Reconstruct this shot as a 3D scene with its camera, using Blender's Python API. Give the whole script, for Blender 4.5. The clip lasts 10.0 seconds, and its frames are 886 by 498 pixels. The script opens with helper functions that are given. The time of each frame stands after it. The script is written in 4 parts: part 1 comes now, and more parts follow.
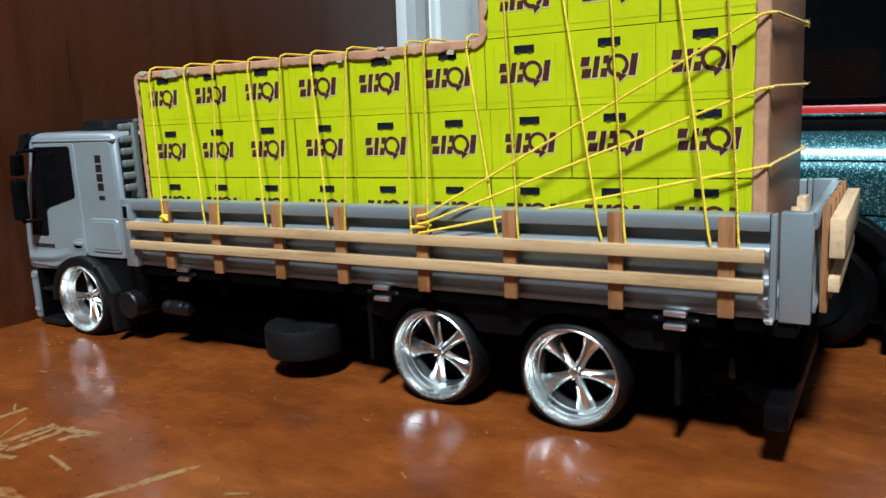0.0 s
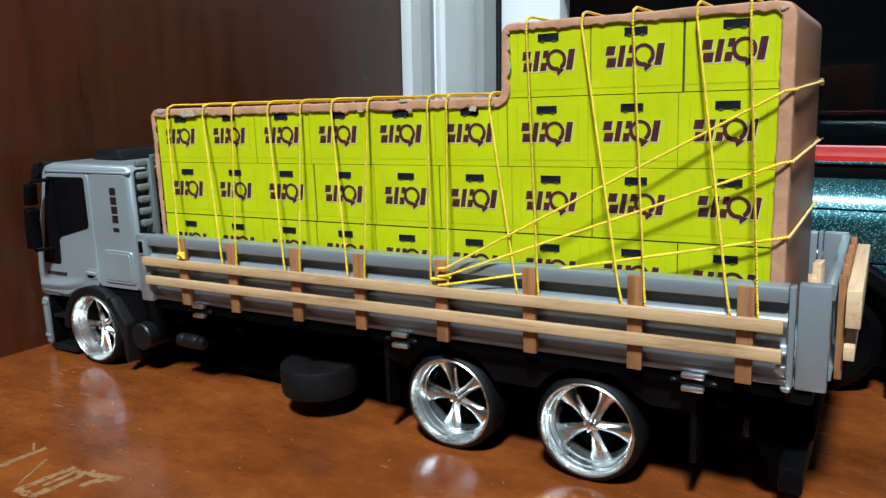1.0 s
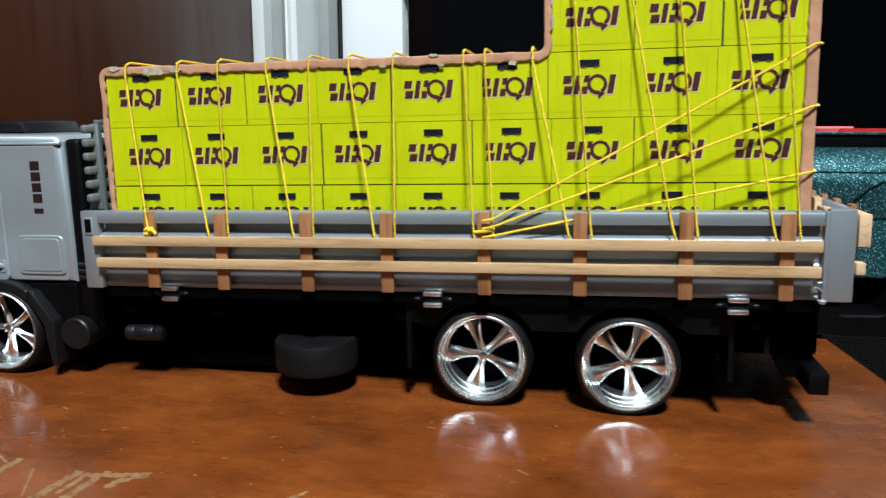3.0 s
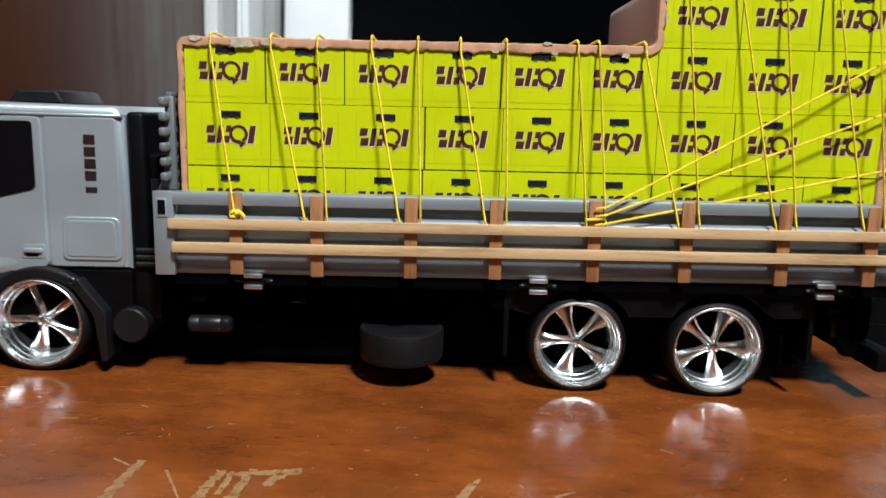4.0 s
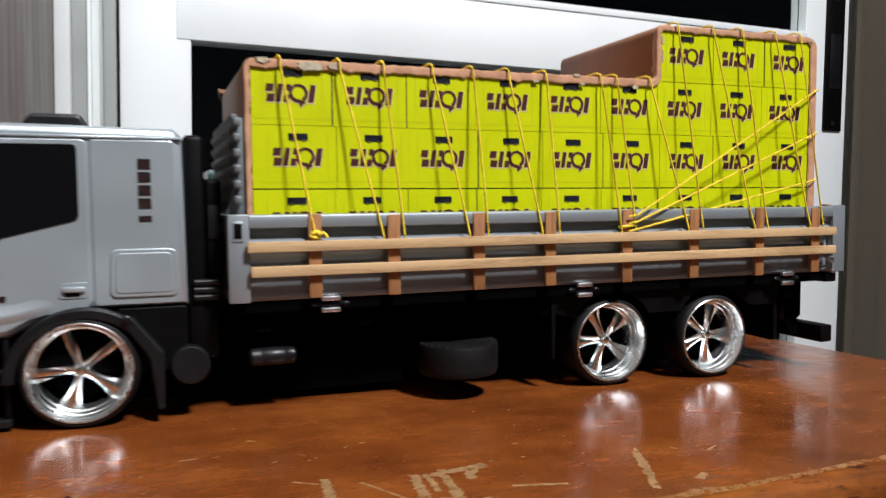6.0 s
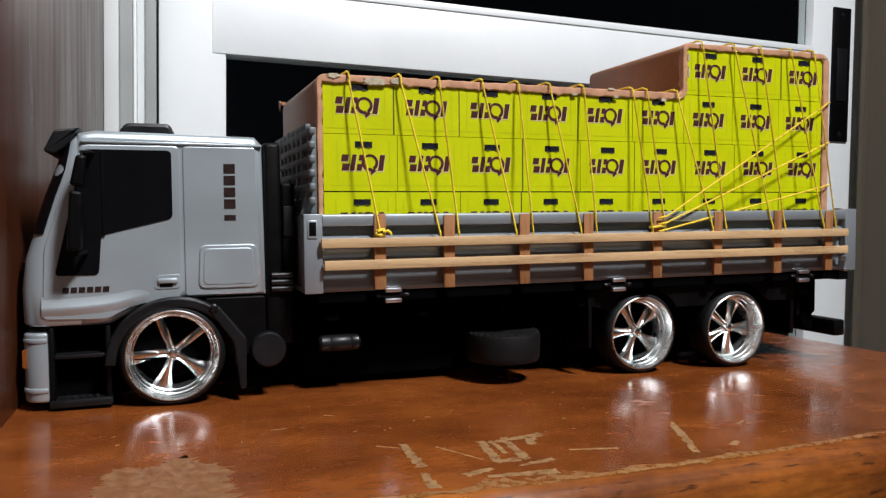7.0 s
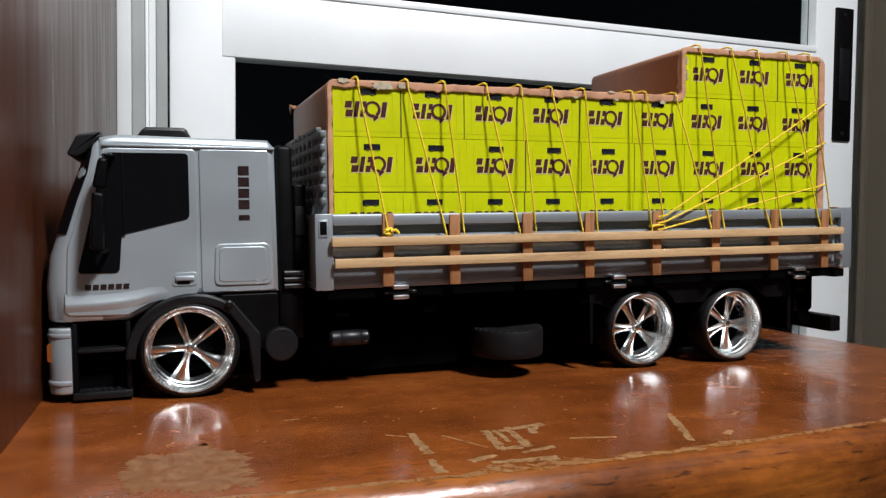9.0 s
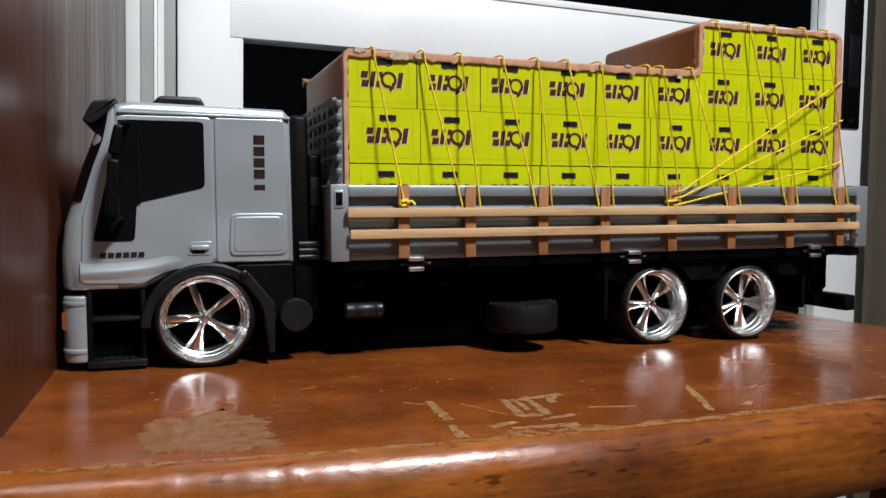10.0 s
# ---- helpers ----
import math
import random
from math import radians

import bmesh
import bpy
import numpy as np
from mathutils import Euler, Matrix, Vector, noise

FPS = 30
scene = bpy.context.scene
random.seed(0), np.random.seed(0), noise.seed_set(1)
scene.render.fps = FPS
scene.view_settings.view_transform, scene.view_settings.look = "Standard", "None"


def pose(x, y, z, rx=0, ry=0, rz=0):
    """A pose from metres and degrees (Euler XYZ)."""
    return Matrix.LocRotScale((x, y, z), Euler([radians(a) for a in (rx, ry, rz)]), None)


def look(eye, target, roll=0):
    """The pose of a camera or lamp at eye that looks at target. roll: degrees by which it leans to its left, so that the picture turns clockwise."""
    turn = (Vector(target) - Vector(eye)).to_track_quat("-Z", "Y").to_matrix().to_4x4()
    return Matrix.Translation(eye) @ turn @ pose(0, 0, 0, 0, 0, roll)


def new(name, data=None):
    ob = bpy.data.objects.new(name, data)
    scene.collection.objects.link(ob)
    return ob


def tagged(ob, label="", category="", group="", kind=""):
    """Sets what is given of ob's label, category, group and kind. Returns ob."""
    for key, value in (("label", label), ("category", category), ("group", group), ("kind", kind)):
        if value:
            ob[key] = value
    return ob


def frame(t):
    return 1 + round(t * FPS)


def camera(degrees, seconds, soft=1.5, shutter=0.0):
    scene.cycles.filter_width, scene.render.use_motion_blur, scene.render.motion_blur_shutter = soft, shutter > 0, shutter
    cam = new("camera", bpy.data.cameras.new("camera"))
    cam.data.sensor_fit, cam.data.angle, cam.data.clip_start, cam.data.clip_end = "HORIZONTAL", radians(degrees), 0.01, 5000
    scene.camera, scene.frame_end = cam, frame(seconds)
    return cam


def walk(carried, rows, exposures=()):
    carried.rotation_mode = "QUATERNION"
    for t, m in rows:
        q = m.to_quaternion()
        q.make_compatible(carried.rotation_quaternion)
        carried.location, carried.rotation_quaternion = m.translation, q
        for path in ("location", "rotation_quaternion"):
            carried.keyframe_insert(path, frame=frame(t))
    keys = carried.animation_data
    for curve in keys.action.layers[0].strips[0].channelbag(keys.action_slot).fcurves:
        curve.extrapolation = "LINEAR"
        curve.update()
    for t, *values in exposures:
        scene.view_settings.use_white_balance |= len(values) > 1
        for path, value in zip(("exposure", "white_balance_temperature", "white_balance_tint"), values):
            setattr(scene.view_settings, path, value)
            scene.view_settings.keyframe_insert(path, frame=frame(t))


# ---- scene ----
import itertools
cam = camera(59.4, 10.0, soft=1.35, shutter=0.5)
PATH = [
    (0, (0.1295, -0.3219, 0.1604), (-0.8695, 1.3688, -0.2185), -1.78),
    (0.2, (0.1285, -0.3105, 0.1680), (-0.8785, 1.3727, -0.2228), -1.49),
    (0.5, (0.1236, -0.3094, 0.1829), (-0.8756, 1.3785, -0.2077), -0.90),
    (0.7, (0.1254, -0.3124, 0.1899), (-0.8643, 1.3828, -0.1932), -0.66),
    (1, (0.1175, -0.3289, 0.1916), (-0.8593, 1.3700, -0.2077), -0.94),
    (1.5, (0.1207, -0.3408, 0.1906), (-0.8332, 1.3739, -0.1964), -0.94),
    (1.7, (0.1150, -0.3367, 0.1863), (-0.7518, 1.4254, -0.1931), -0.32),
    (1.9, (0.0932, -0.3450, 0.1916), (-0.6968, 1.4483, -0.2084), -1.10),
    (2, (0.0855, -0.3490, 0.1950), (-0.6983, 1.4427, -0.2239), -1.49),
    (2.2, (0.0587, -0.3678, 0.1827), (-0.6361, 1.4669, -0.2061), -0.86),
    (3.3, (-0.0596, -0.3939, 0.1553), (-0.3509, 1.5551, -0.1866), 0.04),
    (3.5, (-0.0931, -0.4022, 0.1538), (-0.3371, 1.5508, -0.2016), 0.41),
    (3.7, (-0.1227, -0.4034, 0.1512), (-0.3122, 1.5627, -0.1627), 1.24),
    (4, (-0.1588, -0.3979, 0.1473), (-0.1319, 1.5736, -0.1879), 2.49),
    (4.2, (-0.1890, -0.3950, 0.1418), (-0.0448, 1.5709, -0.1968), 2.46),
    (4.5, (-0.2137, -0.3829, 0.1399), (0.0578, 1.5615, -0.2418), 1.67),
    (4.7, (-0.2365, -0.3739, 0.1340), (0.1788, 1.5439, -0.2526), 2.97),
    (5, (-0.2595, -0.3681, 0.1237), (0.3144, 1.5305, -0.1334), 2.72),
    (5.2, (-0.2821, -0.3797, 0.1160), (0.3130, 1.5236, -0.0361), 3.38),
    (5.5, (-0.3075, -0.3877, 0.1038), (0.3138, 1.5100, -0.0095), 3.06),
    (5.8, (-0.3284, -0.3811, 0.1074), (0.4034, 1.4755, -0.0252), 1.73),
    (6, (-0.3412, -0.3899, 0.1087), (0.3685, 1.4767, -0.0014), 0.68),
    (6.2, (-0.3598, -0.4084, 0.0990), (0.3338, 1.4653, 0.0084), 0.97),
    (7.3, (-0.3829, -0.4249, 0.1034), (0.3223, 1.4452, 0.0298), 0.70),
    (7.5, (-0.3803, -0.4288, 0.1022), (0.3272, 1.4409, 0.0387), 0.83),
    (8, (-0.3788, -0.4299, 0.1034), (0.2989, 1.4500, 0.0225), 0.11),
    (8.2, (-0.3766, -0.4312, 0.1036), (0.2926, 1.4511, 0.0090), -0.07),
    (8.5, (-0.3835, -0.4341, 0.1054), (0.2851, 1.4478, -0.0001), 0.06),
    (9, (-0.3882, -0.4369, 0.1023), (0.2990, 1.4396, 0.0199), 0.60),
    (9.5, (-0.3913, -0.4373, 0.0990), (0.2957, 1.4390, 0.0118), 0.88),
    (10, (-0.3949, -0.4319, 0.0908), (0.2876, 1.4451, -0.0144), 0.97),
]
walk(cam, [(t, look(eye, target, roll)) for t, eye, target, roll in PATH],
     exposures=[(0, 0.12, 5800, 4), (2.2, 0.12, 5800, 4), (3.5, 0.18, 6300, 10), (4.5, 0.2, 6350, 11), (5.0, 0.36, 6400, 12), (5.5, 0.28, 6500, 15), (6.2, 0.1, 6550, 16), (7.5, 0.02, 6550, 16), (10, 0.02, 6550, 16)])

# ---- light ----
world = bpy.data.worlds.new("night")
scene.world = world
world.use_nodes = True
world.node_tree.nodes["Background"].inputs[0].default_value = (0.02, 0.025, 0.035, 1)
world.node_tree.nodes["Background"].inputs[1].default_value = 0.06

LAMP = (0.33, -1.30, 2.04)
lamp_data = bpy.data.lights.new("ceiling_bulb", "AREA")
lamp_data.shape, lamp_data.size, lamp_data.energy = "DISK", 0.34, 100
lamp_data.color = (0.965, 0.985, 1.0)
lamp = new("ceiling_bulb", lamp_data)
lamp.matrix_world = look(LAMP, (-1.30, -0.30, 0.0))
scene.view_settings.exposure = 0.0


# ---- materials ----
def rgb(h):
    v = [int(h[k:k + 2], 16) / 255 for k in (0, 2, 4)]
    return tuple(c / 12.92 if c < 0.04045 else ((c + 0.055) / 1.055) ** 2.4 for c in v) + (1,)


def material(name, color, rough=0.5, metal=0.0, vary=0.12, scale=60, bump=0.0, bump_scale=400, coat=0.0, spec=0.5, rvary=0.08, stretch=(1, 1, 1)):
    """A surface with broad and fine variation in colour and gloss, and a fine relief."""
    m = bpy.data.materials.new(name)
    m.use_nodes = True
    nt = m.node_tree
    n, l = nt.nodes, nt.links
    b = n["Principled BSDF"]
    tc = n.new("ShaderNodeTexCoord")
    mp = n.new("ShaderNodeMapping")
    mp.inputs["Scale"].default_value = stretch
    l.new(tc.outputs["Object"], mp.inputs[0])
    big = n.new("ShaderNodeTexNoise")
    big.inputs["Scale"].default_value = scale
    big.inputs["Detail"].default_value = 5
    fine = n.new("ShaderNodeTexNoise")
    fine.inputs["Scale"].default_value = bump_scale
    fine.inputs["Detail"].default_value = 4
    l.new(mp.outputs[0], big.inputs[0]), l.new(mp.outputs[0], fine.inputs[0])
    add = n.new("ShaderNodeMath")
    add.operation = "MULTIPLY_ADD"
    l.new(fine.outputs[0], add.inputs[0])
    add.inputs[1].default_value = 0.4
    l.new(big.outputs[0], add.inputs[2])
    mix = n.new("ShaderNodeMix")
    mix.data_type = "RGBA"
    c = color if len(color) == 4 else (*color, 1)
    mix.inputs[6].default_value = tuple(x * (1 - vary) for x in c[:3]) + (1,)
    mix.inputs[7].default_value = tuple(min(1, x * (1 + vary)) for x in c[:3]) + (1,)
    ramp = n.new("ShaderNodeMapRange")
    ramp.inputs[1].default_value, ramp.inputs[2].default_value = 0.45, 0.95
    l.new(add.outputs[0], ramp.inputs[0]), l.new(ramp.outputs[0], mix.inputs[0])
    l.new(mix.outputs[2], b.inputs["Base Color"])
    rr = n.new("ShaderNodeMapRange")
    rr.inputs[1].default_value, rr.inputs[2].default_value = 0.4, 1.0
    rr.inputs[3].default_value, rr.inputs[4].default_value = max(0.02, rough - rvary), min(1, rough + rvary)
    l.new(add.outputs[0], rr.inputs[0]), l.new(rr.outputs[0], b.inputs["Roughness"])
    b.inputs["Metallic"].default_value = metal
    b.inputs["Specular IOR Level"].default_value = spec
    b.inputs["Coat Weight"].default_value = coat
    b.inputs["Coat Roughness"].default_value = 0.12
    if bump:
        bp = n.new("ShaderNodeBump")
        bp.inputs["Strength"].default_value = bump
        bp.inputs["Distance"].default_value = 0.0006
        l.new(fine.outputs[0], bp.inputs["Height"]), l.new(bp.outputs[0], b.inputs["Normal"])
    return m


def wood(name, dark, light, along, rough=0.3, coat=0.0, scale=30, bump=0.15, figure=6.0, stretch=0.06, lo=0.66, hi=1.0, spec=0.5, streaky=False):
    """Grained wood; along is the axis of the grain."""
    m = bpy.data.materials.new(name)
    m.use_nodes = True
    nt = m.node_tree
    n, l = nt.nodes, nt.links
    b = n["Principled BSDF"]
    tc = n.new("ShaderNodeTexCoord")
    inf = n.new("ShaderNodeObjectInfo")
    off = n.new("ShaderNodeVectorMath")
    off.operation = "MULTIPLY_ADD"
    off.inputs[1].default_value = (1, 1, 1)
    l.new(tc.outputs["Object"], off.inputs[0])
    l.new(inf.outputs["Random"], off.inputs[2])
    mp = n.new("ShaderNodeMapping")
    st = [1.0, 1.0, 1.0]
    st["xyz".index(along)] = stretch
    mp.inputs["Scale"].default_value = st
    l.new(off.outputs[0], mp.inputs[0])
    g1 = n.new("ShaderNodeTexNoise")
    g1.inputs["Scale"].default_value, g1.inputs["Detail"].default_value, g1.inputs["Distortion"].default_value = scale, 6, 0.6
    g2 = n.new("ShaderNodeTexNoise")
    g2.inputs["Scale"].default_value, g2.inputs["Detail"].default_value = scale * 12, 3
    g3 = n.new("ShaderNodeTexNoise")
    g3.inputs["Scale"].default_value, g3.inputs["Detail"].default_value = figure, 3
    l.new(mp.outputs[0], g1.inputs[0]), l.new(mp.outputs[0], g2.inputs[0]), l.new(off.outputs[0], g3.inputs[0])
    a = n.new("ShaderNodeMath")
    a.operation = "MULTIPLY_ADD"
    l.new(g2.outputs[0], a.inputs[0])
    a.inputs[1].default_value = 0.45
    l.new(g1.outputs[0], a.inputs[2])
    a2 = n.new("ShaderNodeMath")
    a2.operation = "MULTIPLY_ADD"
    l.new(g3.outputs[0], a2.inputs[0])
    a2.inputs[1].default_value = 0.5
    l.new(a.outputs[0], a2.inputs[2])
    ramp = n.new("ShaderNodeValToRGB")
    ramp.color_ramp.elements[0].position, ramp.color_ramp.elements[0].color = lo, (*dark, 1)
    ramp.color_ramp.elements[1].position, ramp.color_ramp.elements[1].color = min(1, hi), (*light, 1)
    l.new(a2.outputs[0], ramp.inputs[0])
    l.new(ramp.outputs[0], b.inputs["Base Color"])
    rr = n.new("ShaderNodeMapRange")
    rr.inputs[1].default_value, rr.inputs[2].default_value = 0.3, 0.8
    rr.inputs[3].default_value, rr.inputs[4].default_value = rough * 0.75, rough * 1.35
    l.new((g1 if streaky else g3).outputs[0], rr.inputs[0]), l.new(rr.outputs[0], b.inputs["Roughness"])
    b.inputs["Coat Weight"].default_value = coat
    b.inputs["Coat Roughness"].default_value = 0.15
    b.inputs["Specular IOR Level"].default_value = spec
    bp = n.new("ShaderNodeBump")
    bp.inputs["Strength"].default_value, bp.inputs["Distance"].default_value = bump, 0.0005
    l.new(a.outputs[0], bp.inputs["Height"]), l.new(bp.outputs[0], b.inputs["Normal"])
    return m


def table_wood(name, smooth, dull, relief, tone=((0.094, 0.0230, 0.0050), (0.185, 0.0480, 0.0094), (0.305, 0.088, 0.0165)), worn_end=0.0):
    """Old red-brown varnish: cloudy colour, fine grain along x, short pores, uneven gloss."""
    m = bpy.data.materials.new(name)
    m.use_nodes = True
    n, l = m.node_tree.nodes, m.node_tree.links
    b = n["Principled BSDF"]
    tc = n.new("ShaderNodeTexCoord")

    def field(scale, stretch, detail, rough):
        mp = n.new("ShaderNodeMapping")
        mp.inputs["Scale"].default_value = stretch
        l.new(tc.outputs["Object"], mp.inputs[0])
        t = n.new("ShaderNodeTexNoise")
        t.inputs["Scale"].default_value, t.inputs["Detail"].default_value, t.inputs["Roughness"].default_value = scale, detail, rough
        l.new(mp.outputs[0], t.inputs[0])
        return t.outputs[0]

    def ranged(sock, a, b2, c, d):
        r = n.new("ShaderNodeMapRange")
        for k, v in enumerate((a, b2, c, d)):
            r.inputs[k + 1].default_value = v
        l.new(sock, r.inputs[0])
        return r.outputs[0]

    cloud = field(16, (0.6, 1, 1), 10, 0.72)
    ramp = n.new("ShaderNodeValToRGB")
    e = ramp.color_ramp.elements
    e[0].position, e[0].color = 0.32, (*tone[0], 1)
    e[1].position, e[1].color = 0.70, (*tone[2], 1)
    e.new(0.50).color = (*tone[1], 1)
    l.new(cloud, ramp.inputs[0])
    grain = ranged(field(320, (0.05, 1, 1), 4, 0.6), 0.3, 0.7, 0.62 if worn_end else 0.93, 1.22 if worn_end else 1.06)
    pores = ranged(field(380 if worn_end else 620, (0.16, 1, 1), 2, 0.5), 0.30 if worn_end else 0.29, 0.37, 0.35 if worn_end else 0.70, 1.0)
    mul = n.new("ShaderNodeMath")
    mul.operation = "MULTIPLY"
    l.new(grain, mul.inputs[0]), l.new(pores, mul.inputs[1])
    sc = n.new("ShaderNodeVectorMath")
    sc.operation = "SCALE"
    l.new(ramp.outputs[0], sc.inputs[0]), l.new(mul.outputs[0], sc.inputs["Scale"])
    l.new(sc.outputs[0], b.inputs["Base Color"])
    gloss = ranged(field(60, (0.7, 1, 1), 7, 0.65), 0.3, 0.72, smooth, dull)
    b.inputs["Specular IOR Level"].default_value = 0.4
    if worn_end:
        # the varnish turns matt towards the right-hand end
        sx = n.new("ShaderNodeSeparateXYZ")
        l.new(tc.outputs["Object"], sx.inputs[0])
        jit = n.new("ShaderNodeMath")
        jit.operation = "MULTIPLY_ADD"
        l.new(field(90, (0.25, 1, 1), 4, 0.6), jit.inputs[0])
        jit.inputs[1].default_value = 0.10
        l.new(sx.outputs[0], jit.inputs[2])
        more = n.new("ShaderNodeMath")
        l.new(gloss, more.inputs[0]), l.new(ranged(jit.outputs[0], -0.215, -0.165, 0.0, worn_end), more.inputs[1])
        gloss = more.outputs[0]
        l.new(ranged(jit.outputs[0], -0.215, -0.165, 0.9, 0.15), b.inputs["Specular IOR Level"])
    else:
        b.inputs["Coat Weight"].default_value = 0.3
        b.inputs["Coat Roughness"].default_value = 0.12
    l.new(gloss, b.inputs["Roughness"])
    bp = n.new("ShaderNodeBump")
    bp.inputs["Strength"].default_value, bp.inputs["Distance"].default_value = relief, 0.0006
    l.new(field(150, (0.6, 1, 1), 5, 0.6), bp.inputs["Height"]), l.new(bp.outputs[0], b.inputs["Normal"])
    return m


TABLE = table_wood("varnished_red_brown_wood", 0.13, 0.33, 0.16)
EDGEFACE = table_wood("rubbed_edge_varnish", 0.20, 0.42, 0.5, ((0.085, 0.021, 0.0030), (0.185, 0.051, 0.0060), (0.310, 0.094, 0.0115)), 0.3)
PANEL = wood("dark_mahogany", (0.021, 0.0056, 0.0020), (0.078, 0.0225, 0.0080), "z", rough=0.36, scale=48, bump=0.3, figure=9, stretch=0.12, lo=0.48, hi=1.0, spec=0.26, streaky=True)
SLAT = wood("pale_planed_wood", (0.29, 0.165, 0.070), (0.56, 0.375, 0.190), "x", rough=0.6, scale=240, bump=0.3, figure=20)
SLATY = wood("pale_planed_wood_across", (0.42, 0.25, 0.13), (0.68, 0.48, 0.28), "y", rough=0.6, scale=300, bump=0.3, figure=20)
POST = wood("brown_stick_wood", (0.16, 0.062, 0.018), (0.33, 0.148, 0.054), "z", rough=0.6, scale=300, bump=0.3, figure=20)


def worn(name, bare, kept, amount, gloss=0.2, relief=0.3):
    """Varnish rubbed through to the bare wood in flecks."""
    m = material(name, bare, 0.55, vary=0.25, scale=150, bump=relief, bump_scale=420)
    n, l = m.node_tree.nodes, m.node_tree.links
    b = n["Principled BSDF"]
    tc = n.new("ShaderNodeTexCoord")
    fl = n.new("ShaderNodeTexNoise")
    fl.inputs["Scale"].default_value, fl.inputs["Detail"].default_value, fl.inputs["Roughness"].default_value = 210, 8, 0.72
    l.new(tc.outputs["Object"], fl.inputs[0])
    rp = n.new("ShaderNodeMapRange")
    rp.inputs[1].default_value, rp.inputs[2].default_value = 0.5 - amount - 0.05, 0.5 - amount + 0.12
    l.new(fl.outputs[0], rp.inputs[0])
    mix = n.new("ShaderNodeMix")
    mix.data_type = "RGBA"
    mix.inputs[6].default_value = (*kept, 1)
    l.new(b.inputs["Base Color"].links[0].from_socket, mix.inputs[7])
    l.new(rp.outputs[0], mix.inputs[0]), l.new(mix.outputs[2], b.inputs["Base Color"])
    rr = n.new("ShaderNodeMapRange")
    rr.inputs[3].default_value, rr.inputs[4].default_value = gloss, gloss + 0.25
    l.new(rp.outputs[0], rr.inputs[0]), l.new(rr.outputs[0], b.inputs["Roughness"])
    return m


WEAR = worn("rubbed_bare_wood", (0.28, 0.165, 0.074), (0.135, 0.042, 0.0090), 0.10)
EDGEWEAR = worn("rubbed_edge_wood", (0.27, 0.150, 0.064), (0.190, 0.058, 0.0115), 0.0, 0.26, 0.6)
PATCH = worn("half_rubbed_wood", (0.200, 0.094, 0.034), (0.165, 0.056, 0.0135), 0.04, 0.32, 0.03)
SILVER = material("silver_plastic", (0.475, 0.555, 0.585), 0.33, metal=0.58, vary=0.03, scale=40, bump=1.0, bump_scale=30, coat=0.4, rvary=0.03)
SILVER.node_tree.nodes["Bump"].inputs["Distance"].default_value = 0.0020
SILVER.node_tree.nodes["Noise Texture.001"].inputs["Detail"].default_value = 0.0
BED = material("grey_plastic", (0.34, 0.385, 0.41), 0.36, metal=0.55, vary=0.03, scale=40, bump=0.0, coat=0.4, rvary=0.02)
LATTICE = material("grey_lattice_plastic", (0.14, 0.160, 0.168), 0.50, metal=0.2, vary=0.05, scale=60, spec=0.3)
BLACK = material("black_plastic", (0.0022, 0.0022, 0.0026), 0.45, vary=0.2, scale=90, bump=0.08, bump_scale=1200, spec=0.12)
DARKGREY = material("dark_grey_plastic", (0.006, 0.0065, 0.0075), 0.40, vary=0.15, scale=90, bump=0.08, bump_scale=1200, spec=0.35)
SHADE = material("underside_shade_black", (0.0015, 0.0015, 0.0017), 0.85, vary=0.2, scale=90, spec=0.03)
TINT = material("black_gloss_window", (0.004, 0.004, 0.005), 0.14, vary=0.1, spec=0.22)
RUBBER = material("tyre_rubber", (0.0035, 0.0035, 0.004), 0.6, vary=0.2, bump=0.2, spec=0.25)
CHROME = material("chrome", (0.88, 0.94, 0.94), 0.20, metal=1.0, vary=0.02, rvary=0.05, bump=0.25, bump_scale=180)
CHROMERIM = material("satin_chrome", (0.88, 0.94, 0.94), 0.28, metal=1.0, vary=0.02, rvary=0.06, bump=0.2, bump_scale=150)
STEEL = material("bright_metal", (0.82, 0.83, 0.85), 0.36, metal=1.0, vary=0.05)
AMBER = material("amber_lens", (0.20, 0.055, 0.010), 0.25, vary=0.1)
CARD = material("brown_kraft_leatherette", (0.36, 0.168, 0.082), 0.42, vary=0.15, scale=40, bump=0.35, bump_scale=260)
FOLD = material("rubbed_leatherette_fold", (0.49, 0.265, 0.155), 0.40, vary=0.18, scale=120, bump=0.35, bump_scale=420)
TORN = material("torn_paper", (0.42, 0.37, 0.26), 0.8, vary=0.3, scale=300, bump=0.4)
LIME = material("lime_print", (0.49, 0.550, 0.001), 0.5, vary=0.07, scale=50, bump=0.08, bump_scale=500, spec=0.12)
LIMEDK = material("lime_print_edge", (0.43, 0.485, 0.002), 0.45, vary=0.1, scale=50, spec=0.25)
JOINT = material("dark_green_line", (0.05, 0.06, 0.006), 0.6)
MAROON = material("maroon_print", (0.062, 0.019, 0.018), 0.5, vary=0.2, scale=200, spec=0.12)
HALO = material("pale_print", (0.62, 0.50, 0.30), 0.5, vary=0.1)
SLOT = material("black_print", (0.010, 0.011, 0.016), 0.5, vary=0.5, scale=300, spec=0.1)
ROPE = material("yellow_twine", (0.97, 0.66, 0.045), 0.75, vary=0.2, scale=300, bump=0.4, bump_scale=2500)
ROPEEND = material("pale_frayed_twine", (0.85, 0.62, 0.22), 0.85, vary=0.2, scale=300, bump=0.4, bump_scale=2500)
ALU = material("white_painted_aluminium", (0.87, 0.93, 0.93), 0.40, vary=0.03, scale=8, spec=0.9)
